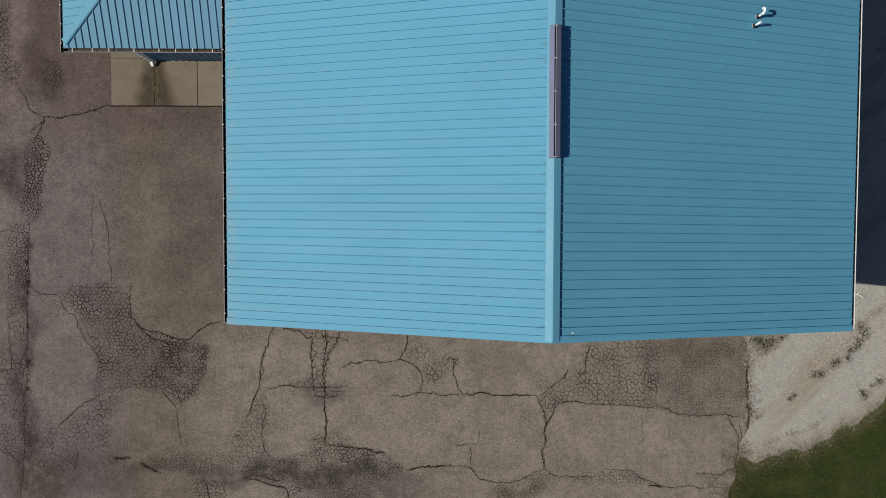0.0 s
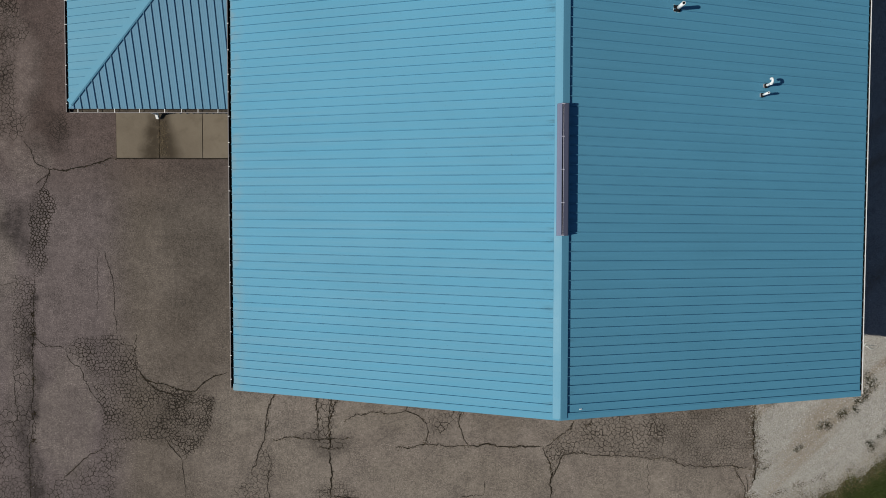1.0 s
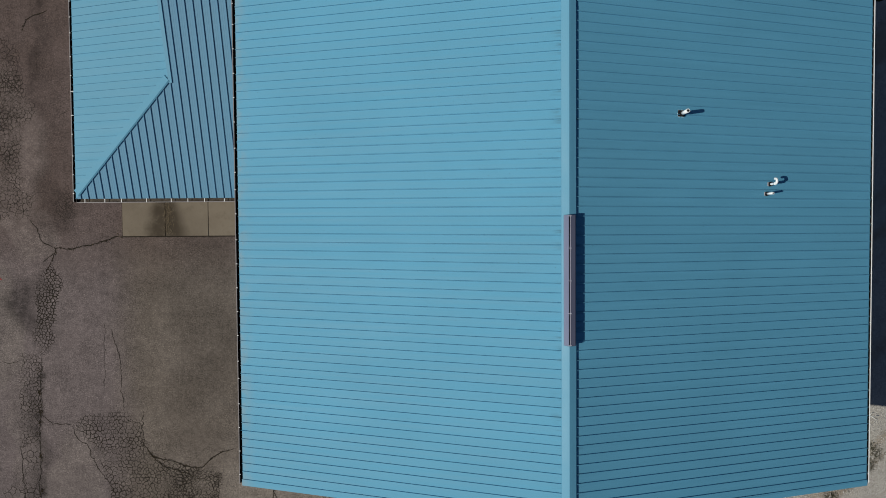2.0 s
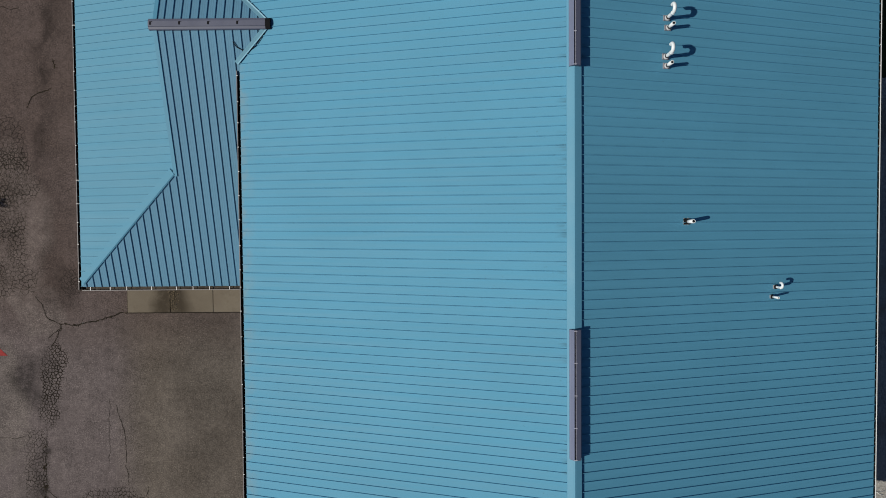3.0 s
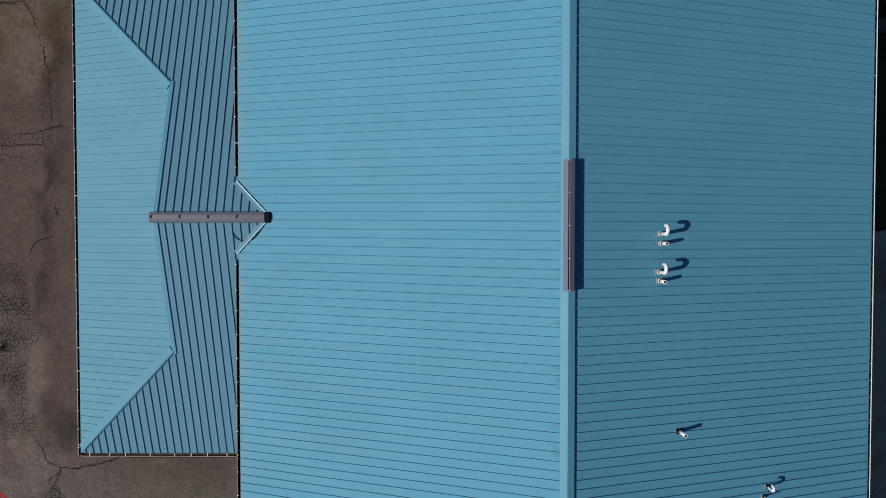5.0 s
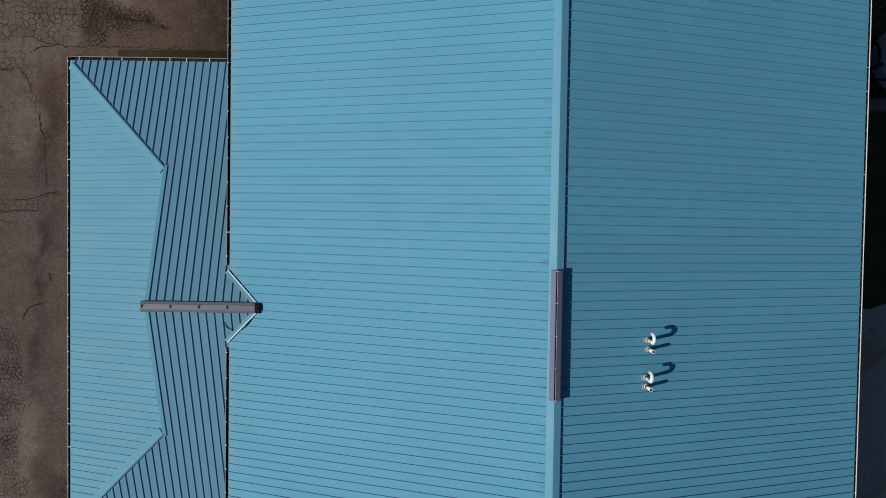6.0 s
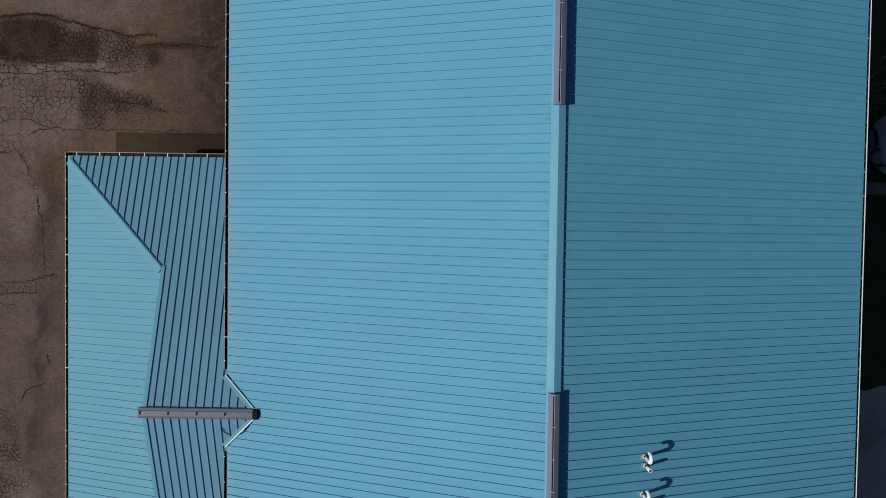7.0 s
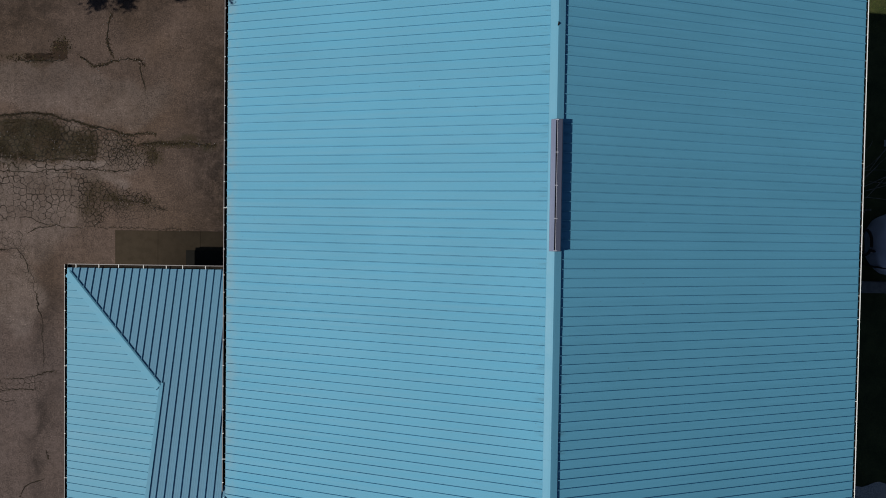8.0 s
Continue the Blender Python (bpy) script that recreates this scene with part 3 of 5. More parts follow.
def crazing():
    craze(0.136, 0.0197, 0.92, ((-16.10, 0.24), (-15.59, 0.64), (-14.90, 0.59), (-14.30, 0.73), (-13.61, 0.29), (-13.58, -0.21), (-13.23, -0.91), (-11.63, -1.31), (-10.88, -1.55), (-10.80, -2.11), (-11.15, -2.92), (-11.36, -3.33), (-11.86, -3.77), (-12.26, -3.33), (-12.56, -3.13), (-13.16, -3.13), (-14.26, -3.13), (-14.56, -3.33), (-14.96, -3.64), (-14.85, -2.53), (-14.80, -2.02), (-15.13, -1.32), (-15.41, -0.52), (-15.81, -0.22)))
    craze(0.115, 0.0157, 0.6, ((-12.99, -1.27), (-11.73, -1.31), (-10.88, -1.55), (-10.84, -2.22), (-11.36, -3.37), (-12.02, -3.33), (-12.75, -2.62)))
    craze(0.183, 0.0139, 0.85, ((-14.96, -3.64), (-14.26, -3.13), (-14.06, -3.33), (-14.27, -4.24), (-14.49, -5.36), (-15.49, -5.36), (-15.70, -5.97), (-16.51, -6.18), (-17.11, -5.98), (-17.50, -5.37), (-17.18, -4.39), (-16.28, -4.39), (-15.87, -4.15), (-15.37, -3.74)))
    craze(0.127, 0.015, 0.9, ((-18.78, -4.35), (-17.18, -4.25), (-17.06, -5.37), (-17.70, -5.61), (-18.80, -5.27)))
    craze(0.204, 0.0157, 0.8, ((-17.90, -0.52), (-17.31, -0.52), (-17.02, -1.32), (-17.10, -3.34), (-17.18, -4.25), (-18.68, -4.25), (-18.63, -2.13), (-17.93, -1.73)))
    craze(0.123, 0.0157, 0.85, ((-17.84, 2.77), (-17.14, 2.83), (-17.04, 1.88), (-17.17, -0.52), (-17.92, -0.52), (-17.96, 1.28)))
    craze(0.115, 0.0253, 0.95, ((-17.29, 5.24), (-16.99, 5.73), (-16.69, 5.83), (-16.40, 5.60), (-16.21, 5.15), (-16.47, 4.85), (-16.56, 4.06), (-16.69, 3.66), (-16.58, 3.27), (-16.90, 2.77), (-17.14, 2.71), (-17.43, 3.26), (-17.22, 4.06), (-17.30, 4.65)))
    craze(0.149, 0.015, 0.85, ((-19.06, 13.40), (-17.69, 13.00), (-17.53, 11.92), (-17.14, 11.52), (-17.05, 11.12), (-17.56, 10.73), (-17.66, 8.56), (-17.13, 8.36), (-17.44, 7.56), (-18.24, 7.47), (-19.24, 7.38)))
    craze(0.123, 0.0121, 0.7, ((-16.54, 8.38), (-15.95, 8.48), (-15.67, 7.60), (-16.17, 7.40), (-16.46, 7.70)))
    craze(0.17, 0.0139, 0.85, ((-9.21, -3.36), (-8.85, -3.42), (-8.62, -4.13), (-8.86, -4.74), (-8.76, -5.31), (-8.56, -5.66), (-9.67, -5.66), (-10.57, -5.36), (-10.17, -4.74), (-9.62, -4.38), (-9.46, -3.83)))
    craze(0.118, 0.0117, 0.85, ((-13.19, -5.46), (-10.67, -5.36), (-8.66, -5.52), (-7.36, -5.35), (-7.05, -5.04), (-6.25, -5.04), (-4.64, -5.31), (-3.99, -5.86), (-3.99, -6.16), (-4.64, -6.57), (-5.45, -7.19), (-8.27, -7.19), (-8.67, -6.37), (-10.28, -6.07), (-11.49, -6.21), (-12.89, -5.97)))
    craze(0.177, 0.0169, 0.95, ((-7.29, -4.90), (-6.75, -5.04), (-5.44, -5.14), (-4.60, -5.35), (-3.99, -5.92), (-7.06, -5.86)))
    craze(0.136, 0.0131, 0.8, ((-7.35, -4.98), (-7.21, -4.78), (-6.45, -4.54), (-5.88, -4.94), (-6.25, -5.19)))
    craze(0.197, 0.0169, 0.75, ((-7.34, -1.20), (-7.04, -0.90), (-6.68, -1.10), (-6.20, -1.10), (-6.54, -2.10), (-6.68, -3.12), (-6.00, -3.01), (-6.28, -3.42), (-7.15, -3.56), (-7.55, -3.12), (-8.15, -2.92), (-7.44, -2.75), (-7.24, -2.11)))
    craze(0.177, 0.015, 0.9, ((-4.08, -1.90), (-3.33, -1.39), (-2.93, -1.65), (-1.99, -1.99), (-2.11, -2.30), (-2.43, -2.60), (-2.83, -2.91), (-3.13, -2.70), (-3.43, -2.30), (-3.53, -2.10)))
    craze(0.157, 0.0169, 0.9, ((0.89, -3.30), (1.29, -3.00), (1.79, -2.59), (2.29, -2.19), (2.48, -1.48), (3.78, -1.32), (5.29, -1.27), (5.13, -3.74), (3.01, -3.60), (1.50, -3.55), (0.99, -3.55)))
    craze(0.105, 0.0100, 0.85, ((4.59, -1.31), (8.00, -1.10), (8.24, -3.09), (8.10, -4.00), (5.84, -4.00), (4.42, -3.62)))
    craze(0.143, 0.0188, 1, ((0.79, -3.34), (1.60, -3.50), (1.24, -4.28), (1.04, -4.28)))
    craze(0.136, 0.0121, 0.85, ((-0.80, -6.57), (-0.30, -6.40), (0.61, -6.11), (1.12, -6.05), (1.62, -6.26), (3.44, -5.95), (4.25, -5.95), (5.06, -6.46), (3.04, -6.60), (1.83, -6.52), (0.62, -7.18), (-0.59, -7.18)))
    craze(0.204, 0.0112, 0.7, ((6.38, -6.19), (7.69, -5.98), (7.95, -7.17), (7.20, -7.17)))
    craze(0.136, 0.0169, 0.8, ((-11.49, -6.38), (-10.28, -6.38), (-10.19, -7.19), (-11.40, -7.19)))
    craze(0.225, 0.020, 0.92, ((-19.3, 25.62), (-17.21, 25.55), (-16.01, 25.62), (-15.42, 25.57), (-15.52, 24.78), (-15.42, 24.26), (-15.88, 23.75), (-17.01, 23.75), (-19.3, 23.75)), square=True)
    craze(0.30, 0.030, 1.0, ((-19.3, 26.05), (-16.0, 26.03), (-14.81, 26.02), (-14.23, 25.84), (-14.8, 25.58), (-16.0, 25.52), (-19.3, 25.55)), square=True)
    craze(0.17, 0.0235, 0.92, ((-15.62, 25.58), (-15.02, 25.41), (-14.23, 25.19), (-13.01, 24.86), (-12.79, 24.58), (-13.65, 24.38), (-14.23, 24.2), (-14.6, 23.72), (-15.42, 23.69), (-15.5, 24.6)))
    craze(0.165, 0.031, 0.95, ((-19.3, 27.40), (-17.20, 27.62), (-16.31, 27.59), (-15.62, 27.29), (-14.23, 27.03), (-13.24, 26.85), (-13.9, 25.95), (-15.42, 26.0), (-17.01, 26.0), (-19.3, 26.0)))
    craze(0.13, 0.0169, 0.85, ((-14.43, 26.44), (-12.64, 26.60), (-12.74, 25.71), (-14.33, 25.69)))
    craze(0.125, 0.0139, 0.85, ((-14.23, 25.00), (-12.99, 24.72), (-12.24, 24.33), (-12.83, 24.03), (-14.12, 23.75)))
    craze(0.217, 0.0139, 0.75, ((-18.60, 23.55), (-17.41, 23.47), (-17.01, 22.08), (-16.81, 21.29), (-17.11, 21.08), (-17.51, 22.47), (-18.60, 22.85)))
    craze(0.189, 0.0122, 0.8, ((-18.61, 18.30), (-16.71, 18.49), (-16.65, 17.99), (-18.61, 17.76)))
    craze(0.163, 0.0175, 0.85, ((-18.72, 13.94), (-17.72, 13.75), (-17.32, 11.55), (-17.52, 11.34), (-17.93, 9.32), (-18.74, 7.68)))


crazing()


def weather_asphalt(data):
    """Where the asphalt is crazed, stained, mossy or bleached, stored on its vertices."""
    every = np.empty(3 * len(data.vertices))
    data.vertices.foreach_get("co", every)
    every = every.reshape(-1, 3)
    warp_x = np.sin(every[:, 1] * 1.7) * 0.18 + np.sin(every[:, 1] * 4.3 + every[:, 0]) * 0.10
    warp_y = np.sin(every[:, 0] * 1.9 + 2) * 0.18 + np.sin(every[:, 0] * 4.9 - every[:, 1]) * 0.10
    for name, blobs in (("dark", SOUTH_DARK + WEST_DARK + NORTH_DARK), ("moss", MOSS), ("pale", PALE)):
        value = np.zeros(len(every))
        for bx, by, rx, ry, k in blobs:
            d = np.sqrt(((every[:, 0] + warp_x - bx) / rx) ** 2 + ((every[:, 1] + warp_y - by) / ry) ** 2)
            edge = 0.3 if name == "pale" else 0.8
            value = np.maximum(value, k * np.clip((1.05 + edge / 2 - d) / edge, 0, 1))
        if name == "moss":
            value = np.maximum(value, np.clip(0.5 + depth(every[:, 0], every[:, 1] + 0.3 * warp_y, MOSS_BED) / 0.3, 0, 1))
        data.attributes.new(name, "FLOAT", "POINT").data.foreach_set("value", value)
    net = np.zeros(len(every))
    for outline in CRAZED:
        net = np.maximum(net, np.clip(0.35 + depth(every[:, 0], every[:, 1], outline) / 0.4, 0, 1))
    data.attributes.new("net", "FLOAT", "POINT").data.foreach_set("value", net)


weather_asphalt(pavement.data)


TUFTS = []


def crack(width, *points, moss=None):
    """A dirt-filled crack that wanders from point to point and thins out at its ends."""
    if moss is None:
        moss = 0.3 if width > 0.021 else 0.0
    pts = [Vector((*p, 0)) for p in points]
    line = [pts[0]]
    for a, b in zip(pts, pts[1:]):
        steps = max(2, int((b - a).length / 0.065))
        sway = min(0.8, (b - a).length)
        side = (b - a).normalized().cross(Vector((0, 0, 1)))
        for s in range(1, steps + 1):
            f = s / steps
            p = a.lerp(b, f)
            fade = math.sin(math.pi * f) ** 0.5 if f < 1 else 0
            p = p + side * fade * sway * (0.13 * noise.noise(p * 1.7) + 0.07 * noise.noise(p * 6.1) + 0.035 * noise.noise(p * 15.0) + random.uniform(-0.03, 0.03))
            line.append(p)
    if moss:
        for p in line:
            for k in range(int(moss * 10)):
                TUFTS.append((p.x + random.gauss(0, 0.038), p.y + random.gauss(0, 0.038)))
    bm = bmesh.new()
    last = None
    for i, p in enumerate(line):
        d = (line[min(i + 1, len(line) - 1)] - line[max(i - 1, 0)]).normalized()
        side = d.cross(Vector((0, 0, 1)))
        f = i / (len(line) - 1)
        w = 0.58 * width * min(1.0, 0.25 + 6 * f, 0.25 + 6 * (1 - f)) * (0.75 + 0.8 * abs(noise.noise(p * 3.3))) + random.uniform(0, 0.006)
        q = p + Vector((0, 0, 0.004))
        now = (bm.verts.new(q + side * w * random.uniform(0.5, 1.3)), bm.verts.new(q - side * w * random.uniform(0.5, 1.3)))
        if last:
            bm.faces.new((last[0], now[0], now[1], last[1]))
        last = now
    bmesh.ops.recalc_face_normals(bm, faces=bm.faces[:])
    return part("crack", bm, M_CRACK, pavement)


def south_cracks():
    crack(0.034, (-14.21, 6.88), (-14.80, 6.72), (-15.10, 6.62), (-15.95, 6.44), (-16.38, 6.50), (-16.56, 6.46))
    crack(0.02, (-16.56, 6.46), (-16.97, 6.68), (-17.06, 6.81), (-17.16, 7.17), (-17.39, 7.46))
    crack(0.026, (-16.48, 6.50), (-16.65, 6.03), (-16.85, 5.73))
    crack(0.014, (-14.65, 3.63), (-14.46, 2.98), (-14.35, 2.48), (-14.32, 1.88), (-14.25, 1.09), (-14.24, 0.69))
    crack(0.006, (-14.89, 3.87), (-14.90, 2.68), (-14.94, 1.48))
    crack(0.02, (-17.14, 0.58), (-16.79, 0.24), (-16.14, 0.22))
    crack(0.018, (-13.56, 0.69), (-13.60, -0.21), (-13.59, -1.01))
    crack(0.02, (-14.25, 0.33), (-13.71, 0.29), (-13.59, 0.09))
    crack(0.036, (-13.58, -0.51), (-13.23, -0.97), (-12.43, -1.15), (-11.87, -1.33), (-11.48, -1.31), (-11.19, -1.01), (-10.79, -0.77), (-10.39, -0.66))
    crack(0.03, (-13.42, -0.81), (-12.93, -1.27), (-12.43, -1.41), (-11.84, -1.67), (-11.34, -1.75))
    crack(0.02, (-16.10, 0.18), (-15.91, -0.28), (-15.57, -0.48), (-15.23, -1.32), (-14.84, -1.82), (-14.72, -2.12))
    crack(0.026, (-16.22, -4.45), (-15.87, -4.15), (-15.26, -3.58), (-14.82, -3.39))
    crack(0.026, (-12.55, -3.09), (-12.26, -3.49), (-12.02, -3.77))
    crack(0.014, (-12.02, -3.77), (-11.95, -4.34), (-11.92, -5.15))
    crack(0.025, (-8.54, -0.86), (-8.74, -1.30), (-8.98, -2.11), (-9.05, -2.51), (-9.09, -3.12), (-9.35, -3.63), (-9.56, -4.34))
    crack(0.016, (-9.02, -2.15), (-8.92, -2.41), (-9.05, -2.68))
    crack(0.017, (-9.05, -3.42), (-8.85, -3.93), (-9.00, -4.74), (-8.90, -5.31), (-8.66, -5.52))
    crack(0.028, (-6.74, -0.96), (-6.68, -1.50), (-6.78, -2.11), (-6.78, -2.91), (-6.77, -3.52), moss=0.5)
    crack(0.046, (-6.77, -3.48), (-6.71, -4.13), (-6.75, -5.04))
    crack(0.02, (-7.18, -1.10), (-7.24, -1.90), (-7.16, -2.51), (-7.15, -3.12), moss=0.5)
    crack(0.02, (-6.20, -1.10), (-6.60, -1.80), (-6.74, -2.31), moss=0.5)
    crack(0.022, (-8.75, -3.08), (-8.25, -2.96), (-7.45, -3.02), (-6.74, -3.08), (-6.08, -2.97))
    crack(0.022, (-7.15, -3.32), (-6.74, -3.40), (-6.28, -3.32))
    crack(0.034, (-6.75, -5.06), (-6.25, -5.15), (-5.44, -5.21), (-4.60, -5.37))
    crack(0.015, (-7.21, -4.90), (-6.75, -4.84))
    crack(0.023, (-6.24, -2.41), (-5.84, -2.14), (-5.24, -2.06), (-4.44, -2.10), (-4.08, -2.02), (-3.63, -2.20), (-3.33, -2.50), (-3.27, -2.74), (-3.39, -3.21))
    crack(0.026, (-3.84, -1.09), (-3.80, -1.39), (-3.88, -1.66), (-4.08, -2.02))
    crack(0.024, (-2.43, -2.02), (-1.99, -1.99), (-2.17, -2.20), (-2.19, -2.50), (-2.03, -3.01), (-1.86, -3.25))
    crack(0.022, (-4.44, -3.35), (-3.43, -3.23), (-2.43, -3.31), (-1.86, -3.25))
    crack(0.038, (-1.86, -3.25), (-1.52, -3.31), (-1.22, -3.19), (-0.82, -3.31), (-0.11, -3.31), (0.79, -3.30), moss=0.3)
    crack(0.024, (0.79, -3.34), (0.89, -3.61), (1.04, -3.87), (1.10, -4.16))
    crack(0.028, (1.56, -3.55), (1.40, -3.75), (1.24, -4.22), (1.12, -4.44))
    crack(0.048, (1.16, -4.20), (1.10, -4.42), (1.04, -4.69))
    crack(0.034, (1.04, -4.62), (1.13, -4.93), (0.97, -5.34), (1.07, -5.64), (1.07, -5.95))
    crack(0.024, (0.89, -3.30), (1.29, -3.00), (1.79, -2.65), (1.89, -2.39), moss=0.4)
    crack(0.024, (2.68, -1.48), (2.49, -2.09), (2.55, -2.49), (2.29, -2.53), moss=0.4)
    crack(0.024, (1.50, -3.55), (2.40, -3.56), (3.01, -3.62), (4.02, -3.66), (4.72, -3.74), (5.12, -3.66))
    crack(0.024, (5.12, -3.66), (5.84, -4.00), (7.05, -4.00), (8.10, -4.02))
    crack(0.022, (1.07, -5.95), (0.61, -6.16), (0.11, -6.36), (-0.19, -6.48), (-0.80, -6.42), (-1.25, -6.32), (-1.57, -5.91), (-1.91, -5.83), moss=0.3)
    crack(0.05, (-3.79, -6.00), (-3.43, -5.92), (-2.52, -5.85), moss=0.5)
    crack(0.026, (-2.52, -5.85), (-1.91, -5.83))
    crack(0.022, (1.07, -5.95), (1.32, -6.15), (1.62, -6.26), (2.84, -6.25))
    crack(0.018, (3.14, -5.95), (3.74, -5.99), (4.25, -5.99), (4.45, -6.25), (5.17, -6.56), (5.88, -6.60), (7.19, -6.60))
    crack(0.05, (4.82, -6.56), (5.31, -6.60), moss=2)
    crack(0.022, (7.61, -4.04), (7.82, -4.41), (8.01, -4.82), (8.02, -5.33), (7.89, -5.94), (7.29, -6.15), (6.48, -6.15))
    crack(0.02, (8.02, -4.31), (8.11, -4.82), (8.00, -5.12))
    crack(0.05, (8.28, -2.07), (8.28, -3.29), (8.38, -3.94), (8.27, -4.61), moss=0.6)
    crack(0.014, (-1.26, -4.53), (-1.31, -5.04), (-2.12, -5.14))
    crack(0.014, (-1.57, -5.10), (-1.57, -5.79))
    crack(0.011, (4.52, -3.91), (4.58, -5.13))
    crack(0.034, (-11.13, -6.34), (-10.93, -6.62), (-10.85, -7.09), moss=0.4)
    crack(0.04, (-9.68, -6.27), (-8.87, -6.48), (-8.21, -6.64), (-8.03, -7.09), moss=0.6)
    crack(0.024, (-9.27, -6.21), (-8.27, -6.37))
    crack(0.02, (-17.10, 2.77), (-17.16, 1.88), (-17.23, -0.52), (-17.30, -2.13), (-17.36, -3.14), (-17.41, -4.96), (-17.61, -7.10), moss=0.15)
    crack(0.018, (-18.64, -2.61), (-17.84, -2.43), (-17.90, -1.32), (-17.94, -0.52))
    crack(0.015, (-15.53, -5.26), (-15.58, -5.67), (-15.71, -6.08))
    crack(0.028, (-17.98, -5.37), (-17.71, -5.67), (-17.55, -5.81))
    crack(0.03, (-14.19, -5.61), (-13.69, -5.56), moss=1.6)
    crack(0.03, (-13.29, -5.81), (-13.05, -5.93), (-12.73, -6.09), moss=1.6)
    crack(0.016, (-8.24, -0.94), (-7.64, -1.00), (-7.34, -1.30), moss=0.6)
    crack(0.018, (-6.80, -1.20), (-6.24, -1.26), (-5.88, -1.40), moss=0.8)


def north_cracks():
    crack(0.03, (-14.28, 31.09), (-14.40, 30.70), (-14.44, 30.31), (-14.38, 29.92), (-14.24, 29.62), moss=1.4)
    crack(0.03, (-17.64, 29.44), (-17.00, 29.43), (-15.82, 29.47), moss=1.4)
    crack(0.028, (-15.42, 29.65), (-15.22, 29.51), (-14.93, 29.28), (-14.53, 29.31), (-14.24, 29.47), (-13.29, 29.54), (-13.15, 29.33), moss=1.4)
    crack(0.022, (-13.27, 29.40), (-13.25, 29.05), (-13.13, 28.66), (-13.11, 28.42), moss=0.2)
    crack(0.05, (-19.3, 27.40), (-17.20, 27.62), (-16.41, 27.59), (-16.01, 27.40), (-15.22, 27.25), (-14.43, 27.07), (-13.54, 26.88), (-13.04, 26.99), (-12.74, 26.93), moss=1.4)
    crack(0.045, (-13.24, 26.59), (-12.25, 26.60), (-10.56, 26.59), moss=1.3)
    crack(0.026, (-19.3, 25.59), (-17.01, 25.53), (-16.01, 25.66), (-14.43, 25.63), (-13.43, 25.70), moss=0.3)
    crack(0.04, (-19.3, 26.0), (-17.5, 26.07), (-16.9, 25.97), (-16.1, 26.03), (-14.9, 26.0), moss=0.9)
    crack(0.022, (-18.0, 18.25), (-17.26, 18.33), (-16.66, 18.41), moss=0.2)
    crack(0.022, (-18.6, 17.83), (-17.6, 17.87), (-16.93, 17.9), moss=0.2)
    crack(0.016, (-18.6, 17.48), (-17.66, 17.49))
    crack(0.028, (-17.21, 23.43), (-16.81, 23.63), (-16.21, 23.72), (-16.01, 23.64), moss=0.3)
    crack(0.022, (-17.51, 23.96), (-17.11, 23.97), (-16.71, 23.77), (-16.41, 23.70))
    crack(0.022, (-18.60, 22.75), (-18.20, 22.82), (-17.61, 22.87), (-17.31, 22.47), (-17.17, 21.98))
    crack(0.022, (-16.93, 21.28), (-16.89, 20.79), (-16.73, 20.45))
    crack(0.014, (-16.73, 20.45), (-16.67, 19.29), (-16.69, 18.69))
    crack(0.028, (-16.69, 18.47), (-16.49, 18.53), (-16.27, 18.57), moss=0.2)
    crack(0.024, (-17.50, 14.04), (-17.38, 14.33), (-17.12, 14.55), (-16.65, 14.72))
    crack(0.02, (-16.57, 15.71), (-16.51, 15.37), moss=0.5)
    crack(0.02, (-14.23, 24.66), (-13.63, 24.59), (-12.99, 24.52), moss=1.3)
    crack(0.02, (-12.83, 24.40), (-12.28, 24.27), moss=1.3)
    crack(0.014, (-15.97, 23.61), (-14.22, 23.67), (-13.43, 23.64), (-11.84, 23.60), moss=0.3)
    crack(0.018, (-16.26, 11.12), (-15.96, 11.27))
    crack(0.014, (-18.78, 2.47), (-18.28, 2.42), (-17.88, 2.52))
    crack(0.02, (-16.99, 5.97), (-16.79, 6.16), (-16.58, 6.32))


south_cracks(), north_cracks()


def red_arrow():
    bm = bmesh.new()
    shape = ((-0.75, 0.36), (-0.30, 0.20), (-0.26, 0.27), (0.0, 0.02), (-0.36, 0.02), (-0.33, 0.10), (-0.78, 0.27))
    bm.faces.new([bm.verts.new((-18.42 + x, 5.36 + y, 0.005)) for x, y in shape])
    bmesh.ops.recalc_face_normals(bm, faces=bm.faces[:])
    return tagged(part("painted_arrow", bm, M_RED, pavement), "worn red arrow on the asphalt")


red_arrow()


def old_patch():
    """A thin brown skin of old sealant, ragged round its rim."""
    bm = bmesh.new()
    for x0, y0, x1, y1, z in ((-16.33, 29.50, -15.84, 30.10, 0.003), (-17.30, 29.49, -16.335, 29.71, 0.0025)):
        corners = ((x0, y0), (x1, y0), (x1, y1), (x0, y1))
        rim = []
        for (ax, ay), (bx, by) in zip(corners, corners[1:] + corners[:1]):
            for f in np.linspace(0, 1, 12)[:-1]:
                rim.append(bm.verts.new((ax + (bx - ax) * f + random.uniform(-0.03, 0.03), ay + (by - ay) * f + random.uniform(-0.03, 0.03), z)))
        centre = bm.verts.new(((x0 + x1) / 2, (y0 + y1) / 2, z))
        for k, v in enumerate(rim):
            bm.faces.new((v, rim[(k + 1) % len(rim)], centre))
    bmesh.ops.recalc_face_normals(bm, faces=bm.faces[:])
    return part("sealant_patch", bm, M_PATCH, pavement, "thin brown patch of old sealant")


old_patch()


